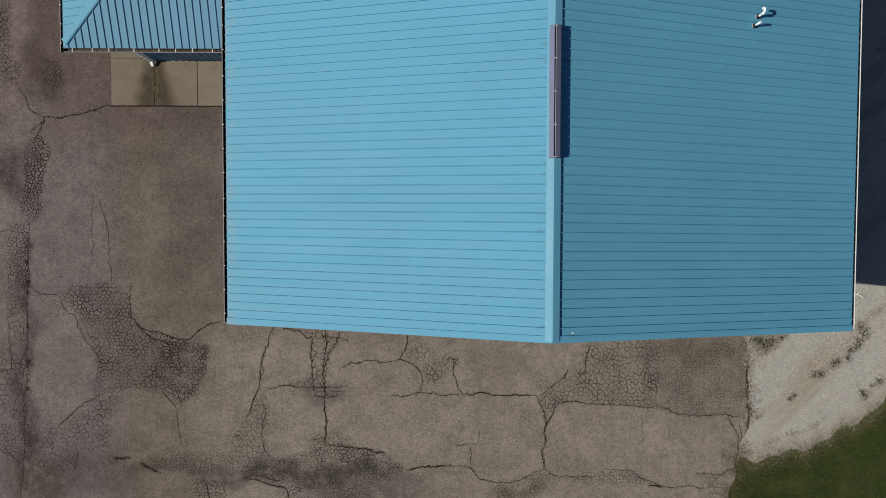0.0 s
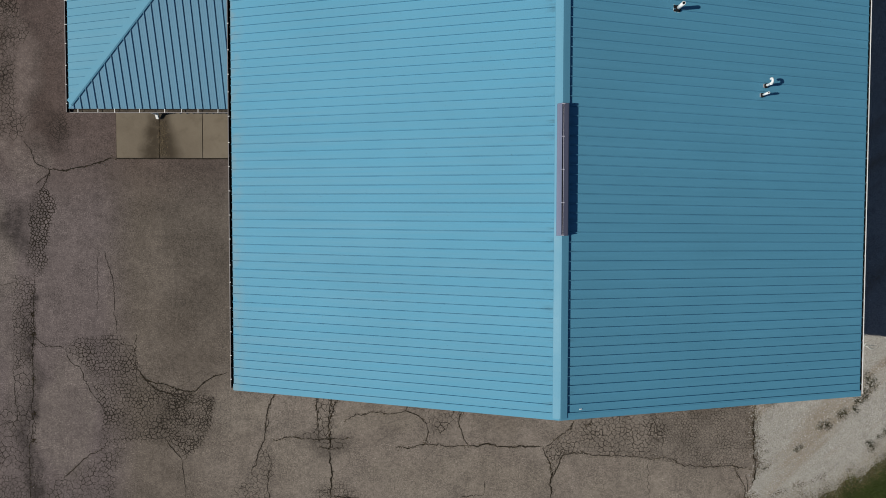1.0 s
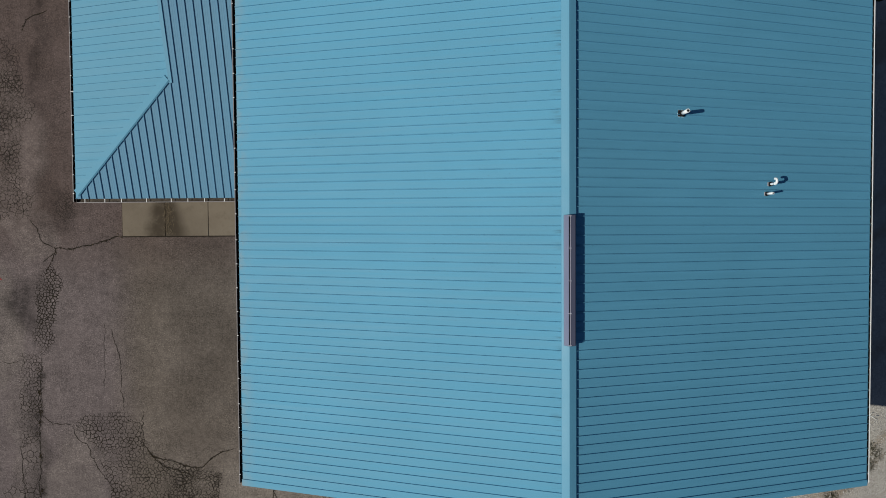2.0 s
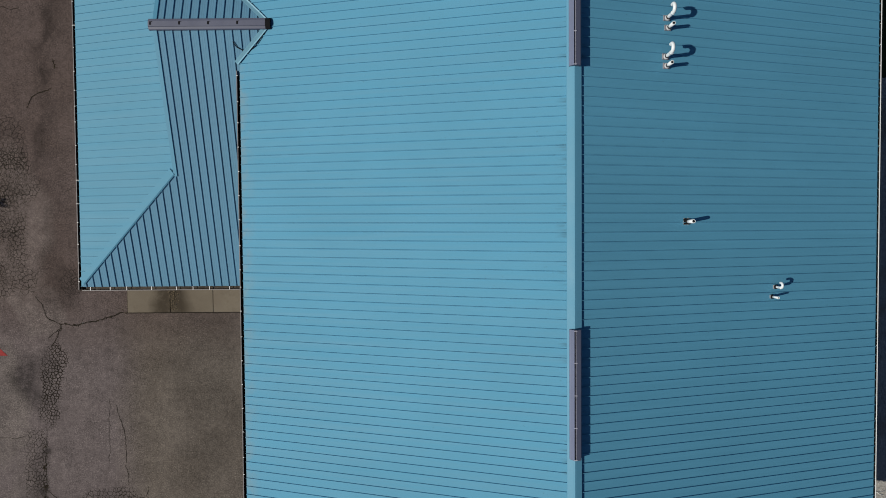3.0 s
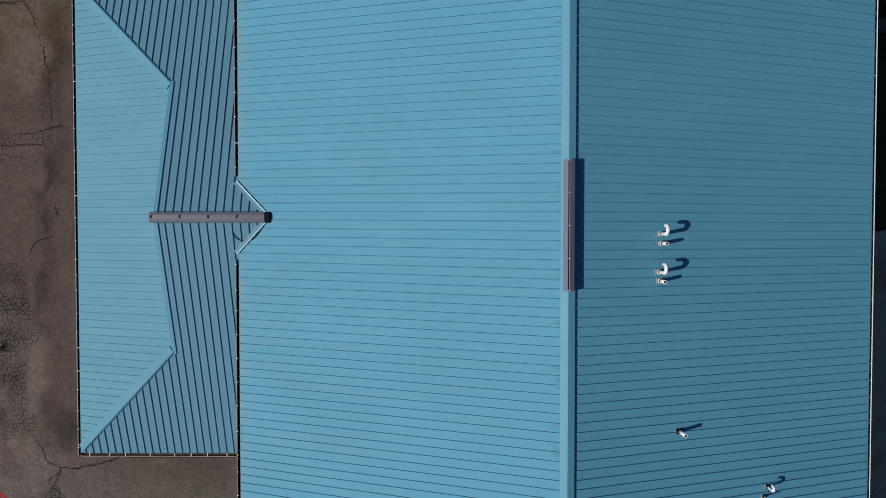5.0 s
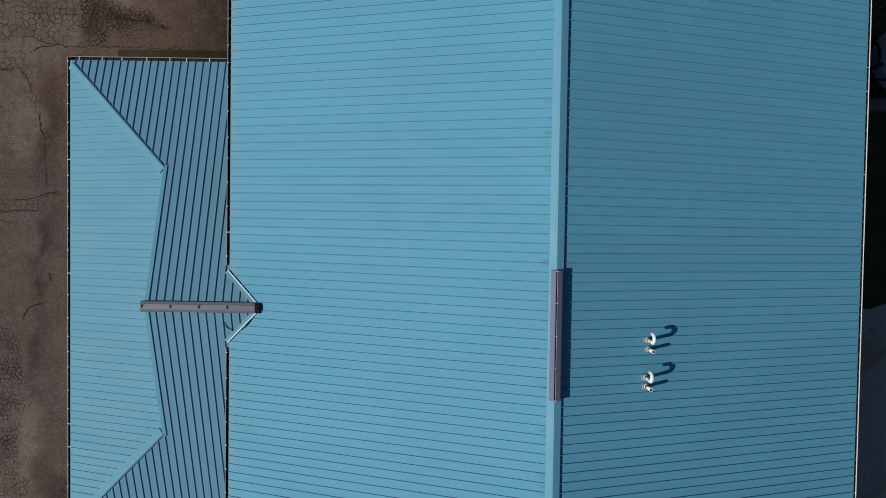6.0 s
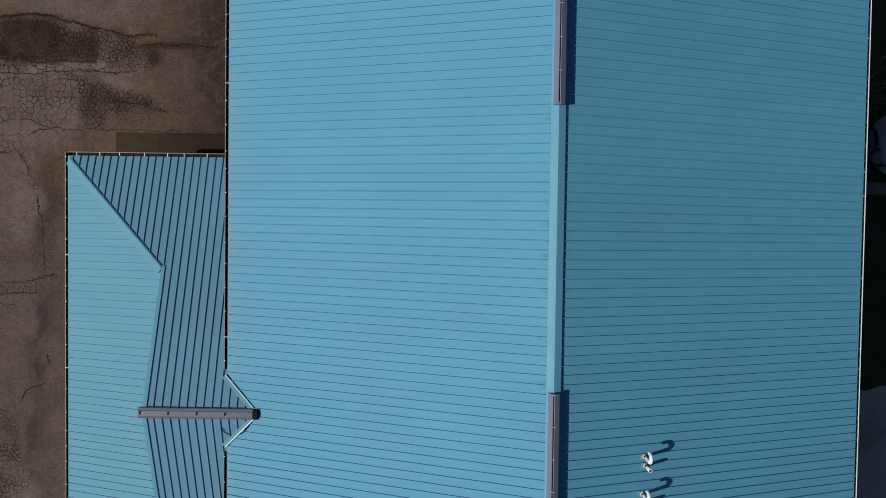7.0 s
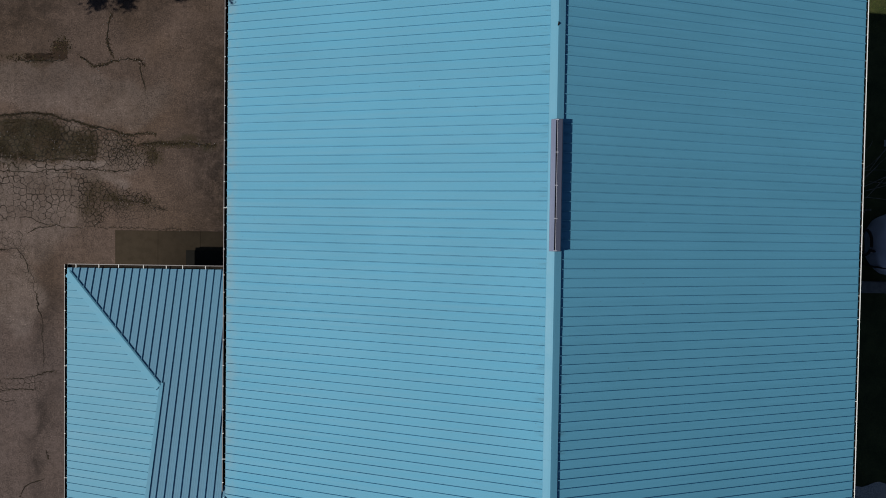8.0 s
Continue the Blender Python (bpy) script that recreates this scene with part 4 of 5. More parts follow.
# moss and grit that fill the cracks and the low, damp stretch of the lot
def moss_tufts():
    rng = np.random.default_rng(21)
    spots = [(x, y, 1.0) for x, y in TUFTS]
    for x, y in ((-17.2, 2.17), (-17.22, 1.4), (-17.2, 0.7), (-17.25, 0.3), (-17.3, -0.05), (-17.22, -0.9), (-17.2, -2.15), (-17.25, -3.1)):
        spots += [(x + rng.normal(0, 0.05), y + rng.normal(0, 0.06), 1.0) for _ in range(70)]
    for bx, by, rx, ry, k in (m for m in MOSS if m[1] > 0):
        for _ in range(int(1900 * k * (rx * ry) ** 0.6)):
            spots.append((bx + rx * rng.normal(0, 0.58), by + ry * rng.normal(0, 0.58), 1.3))
    bed = np.array([(rng.uniform(-18.7, -14.4), rng.uniform(25.7, 27.4)) for _ in range(8000)])
    deep = depth(bed[:, 0], bed[:, 1], MOSS_BED)
    spots += [(x, y, 1.2) for (x, y), d in zip(bed, deep) if d > rng.normal(0, 0.08)]
    vs = []
    for x, y, k in spots:
        if noise.noise(Vector((x, y, 7)) * 2.2) < rng.uniform(-0.5, 0.25):
            continue
        r, a, z = k * rng.uniform(0.008, 0.030), rng.uniform(0, 6.28), rng.uniform(0.004, 0.02)
        ring = [(x + r * math.cos(a + q) * rng.uniform(0.6, 1.2), y + r * math.sin(a + q) * rng.uniform(0.6, 1.2), 0.002) for q in (0, 2.1, 4.2)]
        vs.append(ring + [(x, y, 0.004 + z)])
    co = np.array(vs).reshape(-1, 3)
    base = 4 * np.arange(len(vs))[:, None, None]
    tri = np.array([(0, 1, 3), (1, 2, 3), (2, 0, 3)])[None]
    scatter_mesh("moss_tufts", co, (base + tri).reshape(-1, 3), M_MOSS, "dark moss and grit in the asphalt cracks", "moss")


# concrete walks round the wing
def slab(name, x0, y0, x1, y1, top=0.07):
    return part(name, box(x0, y0, -0.05, x1, y1, top, 0.008 if top > 0.05 else 0.002), M_CONCRETE, pavement)


JOINTS = (-14.14, -12.63, -11.13, -9.63, -8.22)
for xa, xb in zip(JOINTS, JOINTS[1:]):
    slab("slab", xa + 0.008, 6.88, xb - 0.008, 8.50)
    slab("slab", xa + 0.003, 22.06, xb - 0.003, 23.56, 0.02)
for x0, y0, x1, y1 in ((-14.175, 6.842, -8.3, 6.878), (-14.172, 6.878, -14.134, 8.4)):
    part("joint", box(x0, y0, -0.02, x1, y1, 0.006), M_CRACK, pavement, "dirt-filled joint along the concrete")
for k in range(9):
    slab("slab", JOINTS[0] + 0.008, 8.516 + k * 1.504, JOINTS[1] - 0.008, 8.516 + (k + 1) * 1.504 - 0.016)

# an added black sheet that stands in for shadow by the wing's north wall
shadow_bm = box(-11.64, 22.14, 0.021, -10.20, 22.89, 0.036, 0.004)
tagged(part("doormat", shadow_bm, M_TROUGH), "thin black sheet standing in for a shadow on the concrete walk", "mat")


# gravel beside the asphalt
def gravel_south(x):
    """The ragged line where gravel gives way to grass."""
    return -5.6 + 0.085 * (x - 8.2) ** 2 + 0.09 * math.sin(3.3 * x + 1) + 0.08 * math.sin(7.1 * x)


def build_gravel():
    bm = bmesh.new()
    rows = []
    for i in range(50):
        x = 7.9 + i * 0.2
        rows.append([bm.verts.new((x, gravel_south(x) * (1 - f) + f * (14.95 + 0.1 * math.sin(5 * x)), -0.014)) for f in np.linspace(0, 1, 40)])
    for a, b in zip(rows, rows[1:]):
        for j in range(39):
            bm.faces.new((a[j], b[j], b[j + 1], a[j + 1]))
    bmesh.ops.recalc_face_normals(bm, faces=bm.faces[:])
    return tagged(part("gravel", bm, M_GRAVEL), "pale crushed limestone drive beside the building", "gravel", kind="structure")


build_gravel()


def scatter_mesh(name, verts, faces, material, label, category):
    data = bpy.data.meshes.new(name)
    data.from_pydata(np.asarray(verts).tolist(), [], np.asarray(faces).tolist())
    data.materials.append(material)
    return tagged(new(name, data), label, category, kind="stuff")


def stones():
    rng = np.random.default_rng(4)
    base = np.array([(1, 0, 0), (-1, 0, 0), (0, 1, 0), (0, -1, 0), (0, 0, 1), (0, 0, -0.6)], float)
    tri = np.array([(0, 2, 4), (2, 1, 4), (1, 3, 4), (3, 0, 4), (2, 0, 5), (1, 2, 5), (3, 1, 5), (0, 3, 5)])
    vs, fs = [], []
    while len(vs) < 30000:
        x, y = rng.uniform(8.0, 14.2), rng.uniform(-6.6, 4.0)
        if x < east_edge(y) - 0.25 * rng.random() ** 2 or y < gravel_south(x) - 0.35 * rng.random() ** 2:
            continue
        r = 0.009 + 0.016 * rng.random() ** 3
        a = rng.uniform(0, 6.28)
        p = base * r * rng.uniform(0.6, 1.3, 3) + rng.normal(0, 0.12 * r, (6, 3))
        c, s = math.cos(a), math.sin(a)
        p = np.stack([p[:, 0] * c - p[:, 1] * s + x, p[:, 0] * s + p[:, 1] * c + y, p[:, 2] * 0.75 - 0.008 + r * 0.2], -1)
        if x < east_edge(y):
            p[:, 2] += 0.014
        fs.append(tri + 6 * len(vs))
        vs.append(p)
    scatter_mesh("gravel_stones", np.concatenate(vs), np.concatenate(fs), M_STONE, "loose pale limestone chips on the drive", "gravel")


def blades(name, count, inside, area, height, material, label, seed, base=-0.035):
    rng = np.random.default_rng(seed)
    vs = []
    while len(vs) < count:
        x, y = rng.uniform(area[0], area[1]), rng.uniform(area[2], area[3])
        if not inside(x, y, rng):
            continue
        h, a, w = height * rng.uniform(0.5, 1.3), rng.uniform(0, 6.28), rng.uniform(0.004, 0.009)
        lean = rng.uniform(0.2, 1.1) * h
        dx, dy = math.cos(a), math.sin(a)
        b = rng.uniform(0, 6.28)
        ex, ey = math.cos(b) * w, math.sin(b) * w
        vs.append(((x - ex, y - ey, base), (x + ex, y + ey, base), (x + dx * lean, y + dy * lean, base + h)))
    scatter_mesh(name, np.array(vs).reshape(-1, 3), np.arange(3 * len(vs)).reshape(-1, 3), material, label, "grass")


moss_tufts()
stones()
lawn = lambda x, y, rng: y < gravel_south(x) + 0.35 * rng.random() ** 3 and x > east_edge(y) - 0.12 and (noise.noise(Vector((x, y, 3)) * 1.3) > rng.uniform(-0.9, 0.2))
blades("grass", 60000, lawn, (7.2, 14.2, -8.2, -2.4), 0.07, M_BLADE, "short green lawn grass beside the gravel", 5)
verge = lambda x, y, rng: (abs(y - gravel_south(x)) < 0.75 * rng.random() ** 1.5 and x > east_edge(y)) or (y < -5.2 and abs(x - east_edge(y) - 0.12) < 0.4 * rng.random() ** 1.5)
blades("dry_grass", 15000, verge, (7.5, 14.2, -7.0, -2.4), 0.06, M_DRY, "dry straw-coloured grass along the gravel", 6)


def dark_grit():
    """Soil and dark grit where gravel, grass and asphalt meet."""
    rng = np.random.default_rng(14)
    vs = []
    while len(vs) < 7000:
        x, y = rng.uniform(7.4, 14.2), rng.uniform(-7.6, 0.2)
        near = min(abs(y - gravel_south(x)) * 0.9, abs(x - east_edge(y) - 0.06) * (1.0 if y > -5 else 0.6))
        near = min(near, 2.2 * abs(y + 5.05 - 0.39 * (x - 9.0)) if 8.9 < x < 10.9 else 9.0)
        if near > 0.42 * rng.random() ** 1.6 or noise.noise(Vector((x, y, 11)) * 1.8) < rng.uniform(-0.5, 0.2):
            continue
        r, a = rng.uniform(0.008, 0.024), rng.uniform(0, 6.28)
        z = 0.004 if x < east_edge(y) else -0.012
        vs.append([(x + r * math.cos(a + q), y + r * math.sin(a + q), z) for q in (0, 1.9, 4.0)] + [(x, y, z + 0.7 * r)])
    tri = np.array([(0, 1, 3), (1, 2, 3), (2, 0, 3)])[None]
    scatter_mesh("soil_grit", np.array(vs).reshape(-1, 3), (4 * np.arange(len(vs))[:, None, None] + tri).reshape(-1, 3), M_GRIT, "dark soil and grit along the gravel's edge", "grit")


dark_grit()
blades("far_grass", 14000, lambda x, y, rng: True, (10.2, 15.5, 30.8, 35.5), 0.07, M_BLADE, "sunlit green grass beyond the building", 7)


WEEDS = ((8.81, -1.47, 0.24), (8.6, -1.3, 0.2), (9.1, -1.35, 0.2), (9.5, -1.2, 0.12), (10.65, -2.57, 0.1), (10.9, -2.51, 0.12), (11.35, -2.17, 0.12), (11.48, -2.07, 0.1),
         (11.85, -1.96, 0.1), (11.94, -1.66, 0.11), (12.14, -1.56, 0.1), (12.23, -1.36, 0.12), (12.43, -1.05, 0.14), (12.3, -0.8, 0.13), (9.82, -3.39, 0.07), (9.96, -3.29, 0.06),
         (12.48, -3.28, 0.12), (12.38, -3.15, 0.06), (12.74, -2.93, 0.07), (13.0, -2.77, 0.12), (8.66, -4.1, 0.05), (8.75, -3.45, 0.05))
near_weed = lambda x, y, rng: any((x - a) ** 2 + (y - b) ** 2 < (r * rng.uniform(0.2, 2.2)) ** 2 for a, b, r in WEEDS)
blades("weedy_grass", 4200, near_weed, (8.2, 13.6, -5.3, 0.2), 0.055, M_WEED, "sparse dark weedy grass in the gravel", 8, -0.012)


def weeds():
    """Ground-hugging weeds: rosettes of leaves that rise and droop."""
    rng = random.Random(40)
    leaves = []
    for x, y, size in WEEDS:
        for k in range(44):
            a, r = rng.uniform(0, 6.28), 0.5 * size * rng.uniform(0.3, 1.0)
            d, s = Vector((math.cos(a), math.sin(a), 0)), Vector((-math.sin(a), math.cos(a), 0))
            w, h = r * 0.16, r * rng.uniform(0.2, 0.6)
            o = Vector((x + rng.gauss(0, size * 0.48), y + rng.gauss(0, size * 0.48), -0.012))
            leaves += [o, o + d * r * 0.5 + s * w + Vector((0, 0, h)), o + d * r + Vector((0, 0, h * 0.7)), o + d * r * 0.5 - s * w + Vector((0, 0, h))]
    scatter_mesh("weeds", [tuple(v) for v in leaves], np.arange(len(leaves)).reshape(-1, 4), M_WEED, "low dark weeds growing in the gravel", "weeds")


weeds()


# ---- the main building ----
hall = empty("hall", "long metal-clad hall with a blue ribbed steel gable roof", "building")


def ribbed_wall(x0, y0, x1, y1, top0, top1, parent, peak=None):
    """Ribbed sheet wall from (x0, y0) to (x1, y1), sloped or peaked at the top."""
    a, b = Vector((x0, y0, 0)), Vector((x1, y1, 0))
    d = (b - a).normalized()
    out = Vector((d.y, -d.x, 0))
    length = (b - a).length
    prof = [(p, q) for p, q in rib_profile(length, 0.03) if p < length]
    prof = [(0, -0.12)] + [(0, 0)] + prof + [(length, 0), (length, -0.12)]
    bm = extruded(prof, a, d, out, Vector((0, 0, 1)), max(top0, top1, peak or 0))
    if peak:
        m = (a + b) / 2
        for e, t in ((a, top0), (b, top1)):
            v = Vector((m.x, m.y, peak)) - Vector((e.x, e.y, t))
            n = v.cross(out)
            n = n if n.z > 0 else -n
            cut(bm, Vector((e.x, e.y, t)), n.normalized())
    return part("wall", bm, M_WALL, parent)


WALL_TOP = EAVE + PITCH * 0.4 - 0.16
ribbed_wall(WALL_W, LENGTH - 0.3, WALL_W, 0.3, WALL_TOP, WALL_TOP, hall)
ribbed_wall(-WALL_W, 0.3, -WALL_W, LENGTH - 0.3, WALL_TOP, WALL_TOP, hall)
ribbed_wall(WALL_W, 0.3, -WALL_W, 0.3, WALL_TOP, WALL_TOP, hall, RIDGE - 0.16)
ribbed_wall(-WALL_W, LENGTH - 0.3, WALL_W, LENGTH - 0.3, WALL_TOP, WALL_TOP, hall, RIDGE - 0.16)
deck = [(-HALF + 0.02, EAVE - 0.15), (-HALF + 0.02, EAVE - 0.002), (0, RIDGE - 0.008), (HALF_E - 0.02, EAVE_E - 0.002), (HALF_E - 0.02, EAVE_E - 0.15), (0, RIDGE - 0.16)]
part("roof_deck", extruded(deck, (0, 0.03, 0), (1, 0, 0), (0, 0, 1), (0, 1, 0), LENGTH - 0.06), M_SOFFIT, hall, "pale boarded soffit under the roof")

SLOPE = {-1: math.hypot(HALF, PITCH * HALF), 1: math.hypot(HALF_E, PITCH * HALF_E)}
FIRST_RIB = 0.064


def skew(side, y):
    """How far out of square the sheets lie: the east ones fan out towards the south end."""
    return 0.0105 if side < 0 else -0.014 * max(0.0, 1 - y / 9.0)


for side in (-1, 1):
    for k in range(34):
        last = k == 33
        y0 = FIRST_RIB + k * 4 * RIB - (2 * RIB if last else 0)
        bm = slope_sheet((0, y0, RIDGE + (0.002 if last else 0)), (0, 1, 0), (side, 0, -PITCH), 4, SLOPE[side], high=0.032 if side < 0 else 0.034, side=0.008, top=0.0055)
        for v in bm.verts:
            v.co.y += skew(side, v.co.y) * abs(v.co.x)
        part("roof_sheet", bm, M_ROOF, hall)

# trim along both gable ends
for y0, y1, skew in ((-0.065, 0.100, {-1: 0.006, 1: -0.0142}), (LENGTH - 0.085, LENGTH + 0.075, {-1: 0.0, 1: 0.0})):
    for side in (-1, 1):
        up = Vector((side * PITCH, 0, 1)).normalized()
        down = Vector((side, skew[side], -PITCH)).normalized()
        o = Vector((0, y0, RIDGE))
        prof = [(0, -0.16), (0, 0.042), (y1 - y0, 0.042), (y1 - y0, 0.012), (0.012, 0.012), (0.012, -0.16)]
        part("rake_trim", extruded(prof, o, (0, 1, 0), up, down, SLOPE[side] + 0.005), M_ROOF, hall)

# flat starter strips under the first and last sheets
for y0 in (-0.03, LENGTH - 0.45):
    for side in (-1, 1):
        up = Vector((side * PITCH, 0, 1)).normalized()
        down = Vector((side, -0.0142 if side > 0 and y0 < 1 else 0, -PITCH)).normalized()
        part("edge_strip", extruded([(0, 0.003), (0, 0.009), (0.48, 0.009), (0.48, 0.003)], (0, y0, RIDGE), (0, 1, 0), up, down, SLOPE[side]), M_ROOF, hall)

# ridge cap in lengths that overlap
cap_profile = [(-0.175, -0.046), (-0.172, -0.018), (-0.05, 0.030), (0, 0.048), (0.05, 0.030), (0.172, -0.018), (0.175, -0.046),
               (0.168, -0.046), (0.166, -0.024), (0.048, 0.022), (0, 0.040), (-0.048, 0.022), (-0.166, -0.024), (-0.168, -0.046)]
for k in range(10):
    y0 = -0.02 + k * 3.052
    o = (0, y0, RIDGE + 0.030 + 0.003 * (k % 2))
    part("ridge_cap", extruded(cap_profile, o, (1, 0, 0), (0, 0, 1), (0, 1, 0), 3.052 + 0.02), M_TRIM, hall)


def ridge_vent(y0):
    """Low ridge ventilator: two folded wings with an open throat between them and straps across it."""
    z = RIDGE + 0.03
    west = [(-0.128, -0.04), (-0.124, 0.060), (-0.100, 0.085), (-0.040, 0.170), (-0.030, 0.166), (-0.030, 0.05), (-0.036, 0.05), (-0.042, 0.158), (-0.098, 0.076), (-0.118, 0.055), (-0.121, -0.04)]
    east = [(0.130, -0.06), (0.130, 0.138), (0.115, 0.150), (0.006, 0.178), (0.0, 0.172), (0.0, 0.05), (0.006, 0.05), (0.008, 0.170), (0.112, 0.142), (0.123, 0.132), (0.123, -0.06)]
    # the west wing's colour is lightened for the sun that falls on it
    body = part("ridge_vent", extruded(west, (0, y0, z), (1, 0, 0), (0, 0, 1), (0, 1, 0), 3.05), M_VENT_SUNLIT, hall, "slate-mauve ridge ventilator")
    part("vent_wing", extruded(east, (0, y0, z), (1, 0, 0), (0, 0, 1), (0, 1, 0), 3.05), M_VENT_DARK, body)
    part("throat", box(-0.029, y0, z + 0.02, -0.001, y0 + 3.05, z + 0.06), M_RUBBER, body, "dark vent throat")
    part("lip", box(-0.003, y0, z + 0.168, 0.003, y0 + 3.05, z + 0.184), M_LIP, body, "bright folded lip")
    for k in range(5):
        y = y0 + min(max(0.012, k * 0.762), 3.03)
        part("strap", box(-0.042, y - 0.007, z + 0.166, 0.03, y + 0.007, z + 0.182), M_LIP, body)
    for e in (y0 - 0.004, y0 + 3.05):
        bm = extruded([(-0.126, -0.03), (-0.122, 0.058), (-0.04, 0.168), (0.006, 0.176), (0.129, 0.137), (0.129, -0.05)], (0, e, z), (1, 0, 0), (0, 0, 1), (0, 1, 0), 0.004)
        part("end_plate", bm, M_VENT_DARK, body)


for y in (4.31, 13.456, 23.224):
    ridge_vent(y)

gutter(hall, (-HALF - 0.004, 0.02, EAVE - 0.01), (0, 1, 0), (-1, 0, 0), 14.05, 0.66, "soiled grey box gutter")
gutter(hall, (-HALF - 0.004, 16.35, EAVE - 0.01), (0, 1, 0), (-1, 0, 0), LENGTH - 16.37, 0.66, "soiled grey box gutter")
gutter(hall, (HALF_E + 0.004, -0.13, EAVE_E - 0.01), (0, 1, 0), (1, 0, 0), LENGTH + 0.11, 0.66, "soiled box gutter with a white rim", white=True)


# ---- the wing ----
wing = empty("wing", "low wing with a blue ribbed steel dutch gable roof", "building")
ribbed_wall(WING_W, 8.44, WALL_W - 0.03, 8.44, WE - 0.06, WE - 0.06, wing)
ribbed_wall(WALL_W - 0.03, 22.08, WING_W, 22.08, WE - 0.06, WE - 0.06, wing)
ribbed_wall(WING_W, 22.05, WING_W, 8.47, WE - 0.06, WE - 0.06, wing)
part("soffit", box(WX + 0.02, WS + 0.02, WE - 0.10, WALL_W - 0.03, WN - 0.02, WE - 0.055), M_SOFFIT, wing, "pale boarded soffit under the eaves")
RUN = WR - WS
WSL = math.hypot(RUN, PITCH * RUN)
HIP = GABLET - WX
WTL = math.hypot(HIP, PITCH * HIP)


def hip_cut(bm, side, keep_west):
    """Cuts a sheet along the vertical plane through the south (-1) or north (1) hip."""
    n = Vector((1, side, 0)).normalized()
    return cut(bm, Vector((WX, WS if side < 0 else WN, 0)), n if keep_west else -n)


# west slope, cut along both hips
first = WS + 0.015 - RIB
for k in range(17):
    y0 = first + k * 4 * RIB
    if y0 > WN - 0.1:
        break
    bm = slope_sheet((GABLET + 0.05, y0, WE + PITCH * (HIP + 0.05)), (0, 1, 0), (-1, 0, -PITCH), 4, WTL + 0.055, high=0.027)
    for side in (-1, 1):
        hip_cut(bm, side, True)
    cut(bm, (0, WN, 0), (0, 1, 0))
    cut(bm, (0, WS, 0), (0, -1, 0))
    if bm.faces:
        part("roof_sheet", bm, M_ROOF_W, wing)
    else:
        bm.free()

# south and north slopes; towards the hall they die into its roof along two valleys
EAST_END = -HALF + (WTOP - EAVE) / PITCH
first_x = WX - 0.068
for side in (-1, 1):
    for k in range(8):
        x0 = first_x + k * 4 * RIB
        for piece in ("hip", "low", "valley"):
            bm = slope_sheet((x0, WR, WTOP), (1, 0, 0), (0, side, -PITCH), 4, WSL, side=0.009, high=0.031, bead=0.002, top=0.007)
            if piece == "hip":
                cut(bm, (GABLET, 0, 0), (1, 0, 0))
                hip_cut(bm, side, False)
            elif piece == "low":
                cut(bm, (GABLET, 0, 0), (-1, 0, 0))
                cut(bm, (-HALF - 0.01, 0, 0), (1, 0, 0))
            else:
                cut(bm, (-HALF - 0.01, 0, 0), (-1, 0, 0))
                reach = (EAVE - WE) / PITCH
                start = Vector((-HALF, WS + reach if side < 0 else WN - reach, 0))
                cut(bm, start, Vector((1, side, 0)).normalized())
            if bm.faces:
                part("roof_sheet", bm, M_ROOF_NS, wing)
            else:
                bm.free()


def hip_line(side):
    return Vector((WX, WS if side < 0 else WN, WE)), Vector((GABLET, (WS + HIP) if side < 0 else (WN - HIP), WE + PITCH * HIP))


# the small gable above the west slope, with trim on its rakes
bm = bmesh.new()
low_s, low_n = WS + HIP, WN - HIP
tri = ((low_s, WE + PITCH * HIP), (low_n, WE + PITCH * HIP), (WR, WTOP - 0.01))
va = [bm.verts.new((GABLET + 0.06, y, z)) for y, z in tri]
vb = [bm.verts.new((GABLET + 0.16, y, z)) for y, z in tri]
bm.faces.new(va), bm.faces.new(vb[::-1])
for i in range(3):
    bm.faces.new((va[i], vb[i], vb[(i + 1) % 3], va[(i + 1) % 3]))
bmesh.ops.recalc_face_normals(bm, faces=bm.faces[:])
part("gablet_wall", bm, M_WALL, wing)
for side in (-1, 1):
    up, down = Vector((0, side * PITCH, 1)).normalized(), Vector((0, side, -PITCH)).normalized()
    prof = [(-0.02, -0.10), (-0.02, 0.044), (0.085, 0.044), (0.085, 0.014), (-0.008, 0.014), (-0.008, -0.10)]
    part("rake_trim", extruded(prof, (GABLET, WR, WTOP), (1, 0, 0), up, down, math.hypot(RUN - HIP, PITCH * (RUN - HIP)) + 0.06), M_TRIM, wing)
    a, b = hip_line(side)
    d = (b - a).normalized()
    across = Vector((d.y, -d.x, 0)).normalized()
    fall = PITCH * math.cos(math.pi / 4)
    w, v = (0.21, 0.035) if side < 0 else (0.035, 0.21)
    prof = [(-w, -w * fall + 0.016), (-w, -w * fall + 0.050), (0, 0.062), (v, -v * fall + 0.050), (v, -v * fall + 0.016), (0, 0.046)]
    part("hip_cap", extruded(prof, a + d * 0.15, across, d.cross(across) if d.cross(across).z > 0 else across.cross(d), d, (b - a).length - 0.14), M_ROOF_W, wing)
    # valley flashing on the hall's roof
    reach = (EAVE - WE) / PITCH
    v0 = Vector((-HALF - 0.06, (WS + reach if side < 0 else WN - reach) + side * 0.06, EAVE - 0.004))
    v1 = Vector((EAST_END, WR, WTOP))
    d = (v1 - v0).normalized()
    out = Vector((0.707, side * 0.707, 0))
    prof = [(-0.088, 0.062), (-0.085, 0.082), (0.0, 0.050), (0.035, 0.060), (0.035, 0.045), (0.0, 0.036)]
    part("valley_flashing", extruded(prof, v0, out, (0, 0, 1), d, (v1 - v0).length), M_FLASHING, wing)


